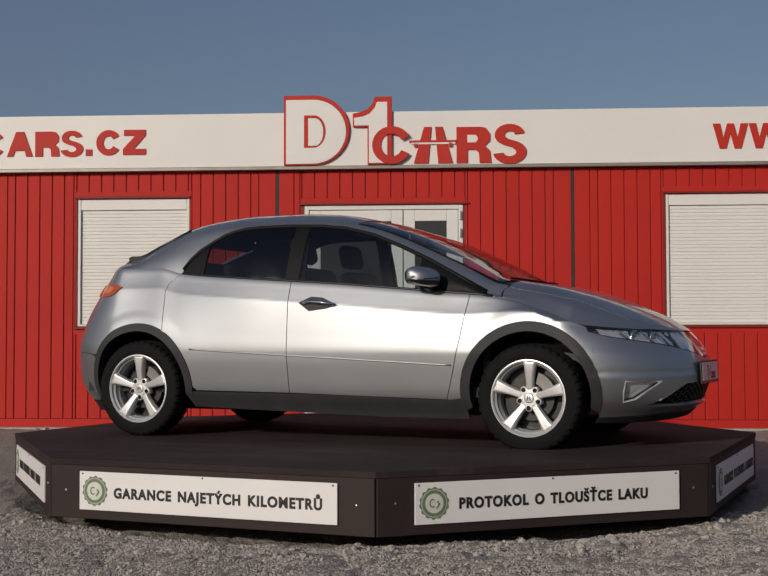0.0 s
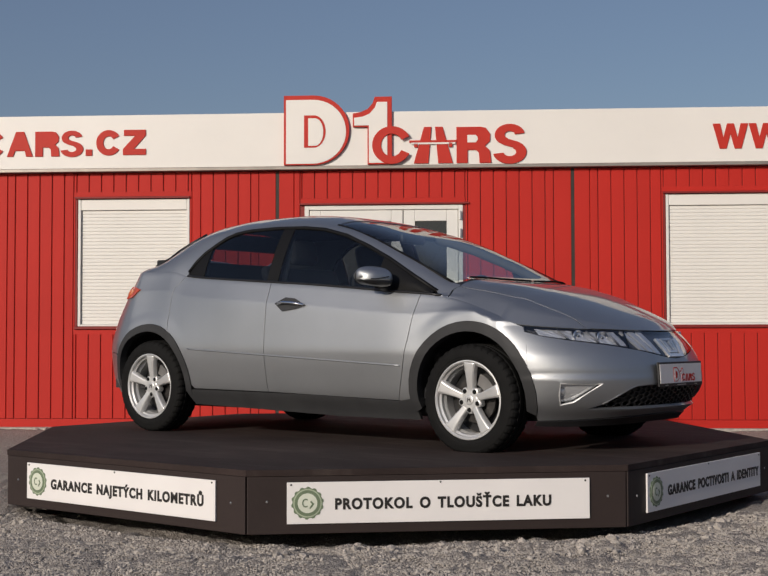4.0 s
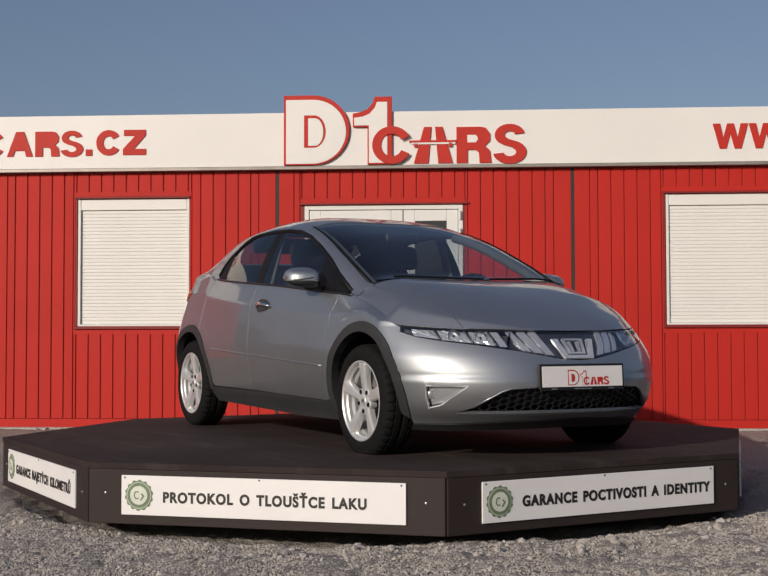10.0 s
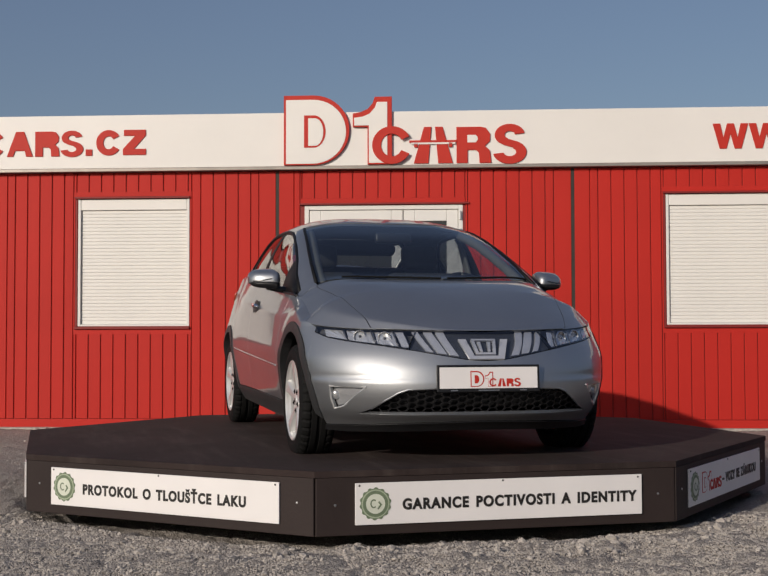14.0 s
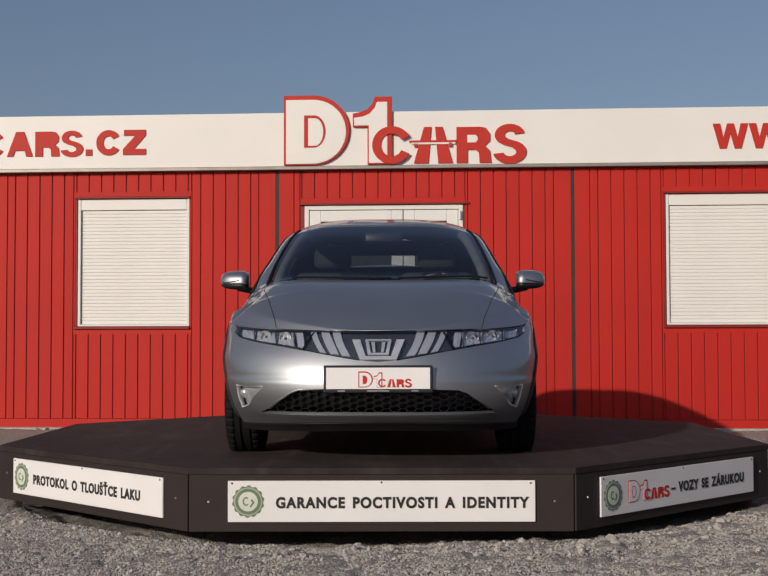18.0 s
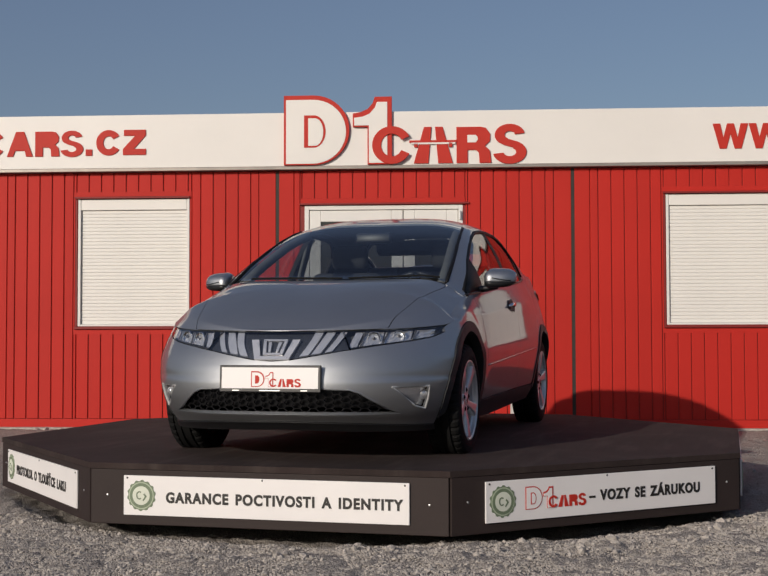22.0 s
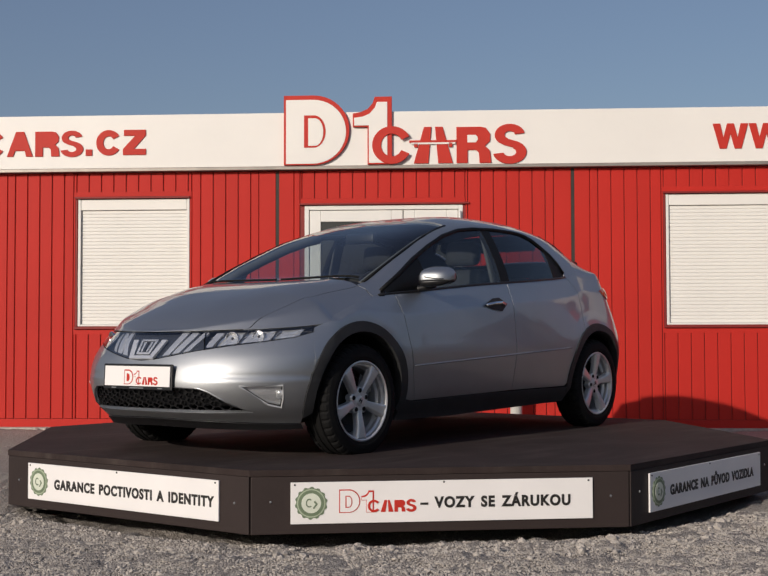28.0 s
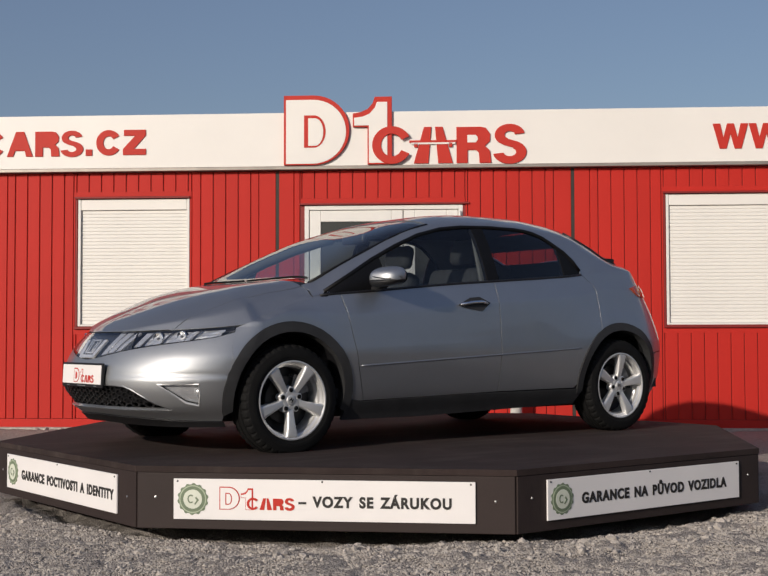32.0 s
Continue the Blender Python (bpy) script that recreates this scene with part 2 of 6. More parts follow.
def letters_of(me):
    """Splits a line of lettering into one mesh for each letter; an accent stays with the letter under it."""
    root = list(range(len(me.vertices)))

    def find(i):
        while root[i] != i:
            root[i] = root[root[i]]
            i = root[i]
        return i
    for p in me.polygons:
        for v in p.vertices[1:]:
            root[find(v)] = find(p.vertices[0])
    bits = collections.defaultdict(list)
    for p in me.polygons:
        bits[find(p.vertices[0])].append(p.index)
    ext = sorted((min(me.vertices[v].co.x for i in b for v in me.polygons[i].vertices), max(me.vertices[v].co.x for i in b for v in me.polygons[i].vertices), b) for b in bits.values())
    ext.sort(key=lambda e: e[0] - e[1])
    groups, spans = [], []
    for a, b, faces in ext:
        for k, (c, d) in enumerate(spans):
            if c - 0.001 < (a + b) / 2 < d + 0.001:
                groups[k] += faces
                break
        else:
            groups.append(list(faces))
            spans.append((a, b))
    out = []
    for g in groups:
        faces = [list(me.polygons[i].vertices) for i in g]
        used = sorted({v for f in faces for v in f})
        at = {v: k for k, v in enumerate(used)}
        w = bpy.data.meshes.new("letter")
        w.from_pydata([me.vertices[v].co[:] for v in used], [], [[at[v] for v in f] for f in faces])
        w.materials.append(INK)
        out.append(w)
    return out


# ---- ground ----
def hills(x, y, size, seed):
    """Smooth uneven ground: random heights on a square net, eased between its knots."""
    knots = np.random.default_rng(seed).uniform(-1, 1, (64, 64))
    u, v = np.asarray(x, float) / size + 1000, np.asarray(y, float) / size + 1000
    i, j = np.floor(u).astype(int), np.floor(v).astype(int)
    a, b = u - i, v - j
    a, b = a * a * (3 - 2 * a), b * b * (3 - 2 * b)
    k = lambda p, q: knots[p % 64, q % 64]
    return (k(i, j) * (1 - a) + k(i + 1, j) * a) * (1 - b) + (k(i, j + 1) * (1 - a) + k(i + 1, j + 1) * a) * b


def ground_height(x, y):
    rise = 0.06 * np.clip((y - 0.0) / 4.0, 0, 1)
    r = np.hypot(x, y)
    bank = np.exp(-((r - 2.72) / 0.30) ** 2)
    near = np.exp(-(r / 9.0) ** 2)
    lump = 0.55 * hills(x, y, 0.42, 1) + 0.40 * hills(x, y, 0.17, 2)
    fine_ = 0.006 * hills(x, y, 0.075, 3) + 0.0035 * hills(x, y, 0.032, 4)
    return rise - 0.030 + near * (0.016 * lump + 0.034 * bank * (0.45 + 0.8 * lump) + fine_) - 0.035 * np.clip((2.35 - r) / 0.2, 0, 1)


def build_ground():
    fx = np.r_[np.arange(-5.0, -2.7, 0.05), np.arange(-2.7, 2.7, 0.018), np.arange(2.7, 5.001, 0.05)]
    far = np.array([5.6, 6.5, 8, 10, 14, 20, 35, 60, 120, 300, 900, 3000])
    gx = np.r_[-far[::-1], fx, far]
    fy = np.r_[np.arange(-4.0, -3.3, 0.05), np.arange(-3.3, -1.5, 0.018), np.arange(-1.5, 5.001, 0.05)]
    gy = np.r_[-far[::-1] + 1.0, fy, far]
    X, Y = np.meshgrid(gx, gy)
    Z = ground_height(X, Y)
    rng_ = np.random.default_rng(3)
    rough = rng_.normal(0, 1, Z.shape)
    soft = sum(np.roll(np.roll(rough, i, 0), j, 1) for i in (-1, 0, 1) for j in (-1, 0, 1)) / 3
    wide = sum(np.roll(np.roll(soft, i, 0), j, 1) for i in (-3, 0, 3) for j in (-3, 0, 3)) / 3
    Z += (0.0030 * rough + 0.0034 * soft + 0.0020 * wide) * (np.abs(X) < 5.01) * (Y > -4.01) * (Y < 5.01)
    nx, ny = len(gx), len(gy)
    idx = np.arange(nx * ny).reshape(ny, nx)
    faces = np.stack([idx[:-1, :-1], idx[:-1, 1:], idx[1:, 1:], idx[1:, :-1]], -1).reshape(-1, 4)
    me = bpy.data.meshes.new("ground")
    me.from_pydata(np.stack([X, Y, Z], -1).reshape(-1, 3).tolist(), [], faces.tolist())
    me.materials.append(GRAVEL)
    me.polygons.foreach_set("use_smooth", [True] * len(me.polygons))
    tagged(new("ground", me), "grey crushed-stone gravel yard, uneven and dusty", "ground", kind="structure")


def build_stones():
    """Loose stones over the yard in front of the stage, one mesh."""
    r = np.random.default_rng(11)
    b = bmesh.new()
    bmesh.ops.create_icosphere(b, subdivisions=1, radius=1)
    base = np.array([v.co[:] for v in b.verts])
    tri = np.array([[v.index for v in f.verts] for f in b.faces])
    b.free()
    n = 135000
    x = r.uniform(-2.7, 2.7, n)
    y = r.uniform(-3.35, -1.2, n)
    keep = np.hypot(x, y) > 2.30
    x2, y2 = r.uniform(-4.4, 4.4, 8000), r.uniform(-1.2, 4.2, 8000)
    k2 = np.hypot(x2, y2) > 2.5
    x, y = np.r_[x[keep], x2[k2]], np.r_[y[keep], y2[k2]]
    n = len(x)
    size = np.minimum(0.0027 * np.exp(np.abs(r.normal(0, 0.50, n))), 0.016)
    clod = (np.abs(np.hypot(x, y) - 2.62) < 0.2) & (r.uniform(0, 1, n) < 0.008)
    size = np.where(clod, 0.009 + 0.018 * r.uniform(0, 1, n) ** 2, size)
    squash = np.stack([r.uniform(0.7, 1.2, n), r.uniform(0.7, 1.2, n), r.uniform(0.5, 0.9, n)], -1)
    ang = r.uniform(0, 2 * np.pi, n)
    P = base[None] * (1 + r.uniform(-0.28, 0.28, (n, len(base), 1))) * squash[:, None] * size[:, None, None]
    c, s = np.cos(ang)[:, None], np.sin(ang)[:, None]
    P = np.stack([P[..., 0] * c - P[..., 1] * s + x[:, None], P[..., 0] * s + P[..., 1] * c + y[:, None],
                  P[..., 2] + (ground_height(x, y) + size * 0.25)[:, None]], -1)
    F = (tri[None] + (np.arange(n) * len(base))[:, None, None]).reshape(-1, 3)
    me = bpy.data.meshes.new("gravel_stones")
    me.from_pydata(P.reshape(-1, 3).tolist(), [], F.tolist())
    me.materials.append(STONE)
    tagged(new("gravel_stones", me), "loose grey crushed stones scattered over the yard", "gravel", kind="stuff")


def pale_stone(x, y, size, turn):
    """A loose broken stone at the foot of the wall."""
    r = random.Random(int(turn))
    bm = bmesh.new()
    bmesh.ops.create_icosphere(bm, subdivisions=2, radius=1)
    for v in bm.verts:
        v.co *= 1 + r.uniform(-0.16, 0.16)
        v.co = Vector((v.co.x * size, v.co.y * size * 0.7, max(v.co.z, -0.5) * size * 0.55))
    ob = new("pale_stone", mesh_from(bm, "pale_stone", PALE_STONE))
    ob.matrix_basis = pose(x, y, float(ground_height(x, y)) + size * 0.27, 0, 0, turn)
    tagged(ob, "small pale broken stone lying by the wall's foot", "stone", "stones by the wall")


def build_horizon_ring():
    """A far dark ring, unseen, added round the yard to darken the reflected horizon."""
    r = np.random.default_rng(21)
    n = 360
    a = np.linspace(0, 2 * np.pi, n, endpoint=False)
    h = 5.0 + 2.0 * np.cos(a) + 0.8 * np.sin(a * 5 + 1) + np.repeat(r.normal(0, 0.7, n // 4), 4) + r.normal(0, 0.5, n)
    rad = 48 + 3 * np.sin(a * 7) + r.normal(0, 1.0, n)
    P, F = [], []
    for k, (q, z) in enumerate(((1.0, -0.5), (0.985, 0.45), (0.995, 0.85), (1.02, 1.0), (1.08, -0.1))):
        P += [(rad[i] * q * math.cos(a[i]), rad[i] * q * math.sin(a[i]), z * h[i] + r.normal(0, 0.15)) for i in range(n)]
        if k:
            F += [((k - 1) * n + i, (k - 1) * n + (i + 1) % n, k * n + (i + 1) % n, k * n + i) for i in range(n)]
    me = bpy.data.meshes.new("backdrop")
    me.from_pydata(P, [], F)
    me.materials.append(HORIZON_DARK)
    tagged(new("backdrop", me), "unseen dark ring added far round the yard to darken reflections", "backdrop", kind="structure")


build_ground()
build_stones()
build_horizon_ring()
for spot in ((-3.56, 4.60, 0.032, 10), (-3.44, 4.55, 0.042, 75), (-3.30, 4.58, 0.026, 140), (-3.05, 4.53, 0.022, 210)):
    pale_stone(*spot)

# ---- container building: a row of red cabins; local x runs along the wall, local y into it, z up ----
WALL = Matrix.Translation((0.0, 4.491, 0.0)) @ pose(0, 0, 0, 0, 0, -3.78)
BASE_Z, RED_TOP = 0.06, 2.675


def window_unit(cabin, x0, x1):
    """A closed roller shutter in its frame, let into the wall."""
    z0, z1 = 1.087, 2.404
    win = part("window", box(x0, x1, 0.045, 0.06, z0, z1), SHUTTER, cabin, "white window closed by a roller shutter")
    fr = bmesh.new()
    for a in ((x0, x0 + 0.028, z0, z1), (x1 - 0.028, x1, z0, z1)):
        add_box(fr, a[0], a[1], 0.0, 0.05, a[2], a[3], 0.004)
    add_box(fr, x0 + 0.028, x1 - 0.028, 0.0, 0.05, z0, z0 + 0.02, 0.004)
    part("window_frame", fr, PVC, win)
    part("shutter_box", box(x0 + 0.03, x1 - 0.03, 0.004, 0.05, z1 - 0.115, z1 - 0.002, 0.006), SHUTTER, win)
    n = 33
    h = (z1 - 0.118 - z0 - 0.022) / n
    me = None
    for i in range(n):
        zz = z0 + 0.022 + i * h
        if me is None:
            me = mesh_from(box(x0 + 0.03, x1 - 0.03, 0.026, 0.046, 0.0, h * 0.985, 0.006), "shutter_slat", SHUTTER)
        ob = part("shutter_slat", me, SHUTTER, win)
        ob.location.z = zz
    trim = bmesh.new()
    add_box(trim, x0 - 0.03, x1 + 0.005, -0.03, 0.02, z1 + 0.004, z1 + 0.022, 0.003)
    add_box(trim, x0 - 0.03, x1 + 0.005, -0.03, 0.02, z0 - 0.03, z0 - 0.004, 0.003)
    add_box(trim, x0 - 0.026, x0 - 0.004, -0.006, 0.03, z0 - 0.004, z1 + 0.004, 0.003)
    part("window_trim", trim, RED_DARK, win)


def door_unit(cabin):
    x0, x1, z0, z1 = -0.808, 0.811, BASE_Z + 0.05, 2.316
    door = part("entrance_door", box(x0, x1, 0.05, 0.07, z0, z1), PVC, cabin, "white double door with dark panes")
    fr = bmesh.new()
    add_box(fr, x0, x0 + 0.045, 0.0, 0.06, z0, z1, 0.004)
    add_box(fr, x1 - 0.045, x1, 0.0, 0.06, z0, z1, 0.004)
    add_box(fr, x0 + 0.045, x1 - 0.045, 0.0, 0.06, z1 - 0.045, z1, 0.004)
    part("door_frame", fr, PVC, door)
    for a, b in ((x0 + 0.05, 0.198), (0.208, x1 - 0.05)):
        leaf = bmesh.new()
        w = 0.115
        add_box(leaf, a, a + w, 0.012, 0.05, z0 + 0.01, z1 - 0.05, 0.006)
        add_box(leaf, b - w, b, 0.012, 0.05, z0 + 0.01, z1 - 0.05, 0.006)
        add_box(leaf, a + w, b - w, 0.012, 0.05, z1 - 0.165, z1 - 0.05, 0.006)
        add_box(leaf, a + w, b - w, 0.012, 0.05, z0 + 0.01, z0 + 0.6, 0.006)
        lf = part("door_leaf", leaf, PVC, door)
        part("door_pane", box(a + w, b - w, 0.03, 0.04, z0 + 0.6, z1 - 0.165), DARK_GLASS, lf)
    hd = bmesh.new()
    add_box(hd, 0.70, 0.724, -0.012, 0.012, 1.02, 1.24, 0.004)
    add_box(hd, 0.63, 0.715, -0.04, -0.02, 1.14, 1.165, 0.006)
    part("door_handle", hd, ZINC, door)
    for zz in (2.16, 1.98):
        part("hinge", box(0.772, 0.80, -0.022, 0.0, zz, zz + 0.09, 0.006), ZINC, door)
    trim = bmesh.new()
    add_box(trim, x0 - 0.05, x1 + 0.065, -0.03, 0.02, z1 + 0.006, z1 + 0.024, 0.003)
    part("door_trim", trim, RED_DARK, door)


def cabin_unit(x0, x1, hole, door=False):
    cabin = thing("site_cabin", "red sheet-metal office cabin of a row, " + ("with a white double door" if door else "with a shuttered white window" if hole[1] > hole[0] else "with a plain ribbed wall"),
                  "cabin", "row of red cabins", at=WALL)
    hx0, hx1, hz0, hz1 = hole
    shell = [(x0, hx0, 0.006, 0.14, BASE_Z, RED_TOP), (hx1, x1, 0.006, 0.14, BASE_Z, RED_TOP), (hx0, hx1, 0.006, 0.14, hz1, RED_TOP),
             (x0, x0 + 0.1, 0.14, 2.4, BASE_Z, RED_TOP), (x1 - 0.1, x1, 0.14, 2.4, BASE_Z, RED_TOP), (x0, x1, 2.4, 2.5, BASE_Z, RED_TOP), (x0 + 0.1, x1 - 0.1, 0.14, 2.4, BASE_Z, BASE_Z + 0.1)]
    if hz0 > BASE_Z + 0.1:
        shell.append((hx0, hx1, 0.006, 0.14, BASE_Z, hz0))
    # the core's darker red paints the shade at the bottom of the rib grooves
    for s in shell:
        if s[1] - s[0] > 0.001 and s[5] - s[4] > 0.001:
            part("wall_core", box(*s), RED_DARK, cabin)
    part("cabin_roof", box(x0, x1, 0.0, 2.5, RED_TOP + 0.004, RED_TOP + 0.12), FLASHING, cabin)
    part("base_rail", box(x0 + 0.012, x1 - 0.012, -0.012, 0.004, BASE_Z - 0.03, BASE_Z + 0.075, 0.006), RED, cabin)
    for a, b in ((x0 + 0.018, x0 + 0.168), (x1 - 0.188, x1 - 0.018)):
        part("corner_post", box(a, b, -0.008, 0.004, BASE_Z + 0.08, RED_TOP, 0.003), RED, cabin)
    part("joint_seal", box(x0 - 0.017, x0 + 0.017, -0.004, 0.004, BASE_Z, RED_TOP), SEAM, cabin)
    # sheet ribs of one pitch with chamfered grooves; the first and the last are narrower
    n = round((x1 - x0 - 0.53) / 0.129)
    edges = [x0 + 0.170] + [x0 + 0.255 + (x1 - x0 - 0.53) * i / n for i in range(n + 1)] + [x1 - 0.190]
    meshes = {}

    def rib(a, b, lo, hi):
        key = (round(b - a, 3), round(lo, 3), round(hi, 3))
        if b - a < 0.014:
            return
        if key not in meshes:
            bm = bmesh.new()
            w = key[0]
            # a flat board whose edges fall away into the groove, one side wider than the other
            prof = [(0.0035, 0.005), (0.0035, 0.001), (0.011, -0.0062), (w * 0.5, -0.0066), (w - 0.007, -0.0062), (w - 0.0045, 0.001), (w - 0.0045, 0.005)]
            ends = [[bm.verts.new((u, v, z)) for u, v in prof] for z in (lo, hi)]
            for i in range(len(prof) - 1):
                bm.faces.new((ends[0][i], ends[0][i + 1], ends[1][i + 1], ends[1][i]))
            bm.faces.new(ends[0])
            bm.faces.new(ends[1][::-1])
            meshes[key] = mesh_from(bm, "wall_rib", RED)
        part("wall_rib", meshes[key], RED, cabin).location.x = a
    for a, b in zip(edges, edges[1:]):
        if hx1 <= hx0 or b <= hx0 - 0.045 or a >= hx1 + 0.025:
            rib(a, b, BASE_Z + 0.08, RED_TOP)
            continue
        if a < hx0 - 0.06:
            rib(a, hx0 - 0.045, BASE_Z + 0.08, RED_TOP)
            a = hx0 - 0.045
        if b > hx1 + 0.04:
            rib(hx1 + 0.025, b, BASE_Z + 0.08, RED_TOP)
            b = hx1 + 0.025
        rib(a, b, hz1 + 0.075, RED_TOP)
        if hz0 > BASE_Z + 0.3:
            rib(a, b, BASE_Z + 0.08, hz0 - 0.085)
    if hx1 > hx0:
        # flat sheet round the opening
        part("flat_sheet", box(hx0 - 0.043, hx1 + 0.023, -0.0064, 0.004, hz1 + 0.026, hz1 + 0.0745), RED, cabin)
        if hz0 > BASE_Z + 0.3:
            part("flat_sheet", box(hx0 - 0.043, hx1 + 0.023, -0.0064, 0.004, hz0 - 0.0845, hz0 - 0.033), RED, cabin)
            part("flat_sheet", box(hx1 + 0.007, hx1 + 0.023, -0.0045, 0.004, hz0 - 0.031, hz1 + 0.024, 0.001), RED, cabin)
            part("flat_sheet", box(hx0 - 0.043, hx0 - 0.029, -0.0045, 0.004, hz0 - 0.031, hz1 + 0.024, 0.001), RED, cabin)
    if door:
        door_unit(cabin)
    elif hx1 > hx0:
        window_unit(cabin, hx0, hx1)
    return cabin


cabin_unit(-4.09, -1.088, (-3.171, -2.003, 1.087, 2.404))
cabin_unit(-1.088, 1.92, (-0.808, 0.811, BASE_Z, 2.316), True)
cabin_unit(1.92, 4.93, (2.850, 4.02, 1.087, 2.404))
cabin_unit(-7.09, -4.09, (-5.0, -5.0, RED_TOP, RED_TOP))
cabin_unit(4.93, 7.93, (6.0, 6.0, RED_TOP, RED_TOP))

# pale footing along the cabins
FOOTING = thing("wall_footing", "low pale concrete strip along the foot of the red cabins", "footing", kind="structure", at=WALL)
for k in range(15):
    part("footing_slab", box(-7.08 + k, -6.085 + k, -0.10, -0.014, -0.02, 0.052 + 0.004 * ((k * 7) % 3), 0.006), PALE_STONE, FOOTING)

# ---- fascia sign above the cabins ----
FASCIA = thing("fascia_sign", "long white sheet fascia with red sign shapes over the cabins", "sign", at=WALL)
FY = -0.075
for a, b in ((-7.1, 7.95),):
    part("fascia_board", box(a, b, FY, 0.10, 2.715, 3.264, 0.004), WHITE, FASCIA)
part("flashing", box(-7.1, 7.95, FY - 0.012, 0.12, 2.680, 2.713, 0.004), FLASHING, FASCIA)


def arc(cx, cz, rx, rz, a0, a1, n=14):
    return [(cx + rx * math.cos(radians(a0 + (a1 - a0) * i / n)), cz + rz * math.sin(radians(a0 + (a1 - a0) * i / n))) for i in range(n + 1)]


def shape(name, pts, depth, mat, y, parent=None):
    ob = part(name, plate(pts, depth, 0.0015), mat, parent or FASCIA)
    ob.location.y = y
    return ob


def bow(x0, z0, w, h):
    """Outline of a panel that is straight at one side and bowed at the other."""
    return [(x0, z0), (x0 + w * 0.45, z0)] + arc(x0 + w * 0.45, z0 + h / 2, w * 0.55, h / 2, -90, 90, 20)[1:-1] + [(x0 + w * 0.45, z0 + h), (x0, z0 + h)]


# the emblem: a bowed panel and a stepped pillar, red rims under white faces
shape("emblem_rim", bow(-1.008, 2.722, 0.672, 0.712), 0.03, SIGN_RED, FY - 0.032)
shape("emblem_face", bow(-0.985, 2.734, 0.615, 0.655), 0.004, WHITE, FY - 0.036)
shape("emblem_core_rim", bow(-0.80, 2.897, 0.222, 0.332), 0.003, SIGN_RED, FY - 0.039)
shape("emblem_core", bow(-0.757, 2.916, 0.155, 0.282), 0.003, WHITE, FY - 0.042)
STEP = [(-0.152, 2.722), (0.096, 2.722), (0.096, 3.412), (-0.078, 3.412), (-0.10, 3.345), (-0.15, 3.288), (-0.22, 3.258), (-0.302, 3.242), (-0.302, 3.105), (-0.152, 3.105)]
shape("emblem_step_rim", STEP, 0.03, SIGN_RED, FY - 0.032)
STEP_FACE = [(-0.138, 2.736), (0.05, 2.736), (0.05, 3.358), (-0.054, 3.358), (-0.078, 3.298), (-0.13, 3.240), (-0.20, 3.210), (-0.288, 3.198), (-0.288, 3.119), (-0.138, 3.119)]
shape("emblem_step_face", STEP_FACE, 0.004, WHITE, FY - 0.036)


def open_ring(x0, z0, w, h, gap=38, thick=0.34):
    cx, cz = x0 + w / 2, z0 + h / 2
    return arc(cx, cz, w / 2, h / 2, gap, 360 - gap, 30) + arc(cx, cz, w / 2 * (1 - thick * 1.15), h / 2 * (1 - thick), 360 - gap, gap, 30)


def notch_block(x0, z0, w, h):
    """A block with a rounded shoulder, a waist and a notch in its foot."""
    return ([(x0, z0), (x0 + w * 0.32, z0), (x0 + w * 0.32, z0 + h * 0.36), (x0 + w * 0.55, z0 + h * 0.36), (x0 + w * 0.64, z0 + h * 0.28), (x0 + w * 0.66, z0), (x0 + w, z0),
             (x0 + w * 0.96, z0 + h * 0.34), (x0 + w * 0.82, z0 + h * 0.47), (x0 + w * 0.96, z0 + h * 0.60), (x0 + w * 0.97, z0 + h * 0.80), (x0 + w * 0.84, z0 + h * 0.97), (x0 + w * 0.68, z0 + h), (x0, z0 + h)])


def wave_block(x0, z0, w, h):
    """A thick double bend."""
    upper_bend = arc(0.49, 0.73, 0.45, 0.285, 8, 250, 16)
    lower_out = arc(0.49, 0.285, 0.50, 0.305, 70, -172, 18)
    lower_in = arc(0.49, 0.285, 0.19, 0.105, -172, 60, 10)
    upper_in = arc(0.49, 0.73, 0.155, 0.095, 245, 8, 9)
    mid = upper_bend[:-2] + [(0.30, 0.475), (0.60, 0.395)] + lower_in[::-1] + lower_out[::-1] + [(0.44, 0.625)] + upper_in
    return [(x0 + w * a, z0 + h * b) for a, b in mid]


def road_bars(x0, z0, w, h, depth, y, gantry=True):
    """Two converging bars like a road's lanes, crossed by a gantry."""
    m = x0 + w / 2
    for k in (-1, 1):
        shape("lane_bar", [(m + k * w * 0.44, z0), (m + k * w * 0.11, z0), (m + k * w * 0.04, z0 + h), (m + k * w * 0.21, z0 + h)], depth, SIGN_RED, y)
    if gantry:
        shape("gantry_gap", [(m - w * 0.5, z0 + h * 0.52), (m + w * 0.5, z0 + h * 0.52), (m + w * 0.5, z0 + h * 0.57), (m - w * 0.5, z0 + h * 0.57)], 0.004, WHITE, y - 0.006)
        shape("gantry", [(m - w * 0.54, z0 + h * 0.57), (m + w * 0.54, z0 + h * 0.57), (m + w * 0.54, z0 + h * 0.63), (m - w * 0.54, z0 + h * 0.63)], depth + 0.006, SIGN_RED, y - 0.006)
        for k in (-1, 1):
            shape("gantry_leg", [(m + k * w * 0.35, z0 + h * 0.44), (m + k * w * 0.43, z0 + h * 0.44), (m + k * w * 0.43, z0 + h * 0.565), (m + k * w * 0.35, z0 + h * 0.565)], depth, SIGN_RED, y - 0.006)


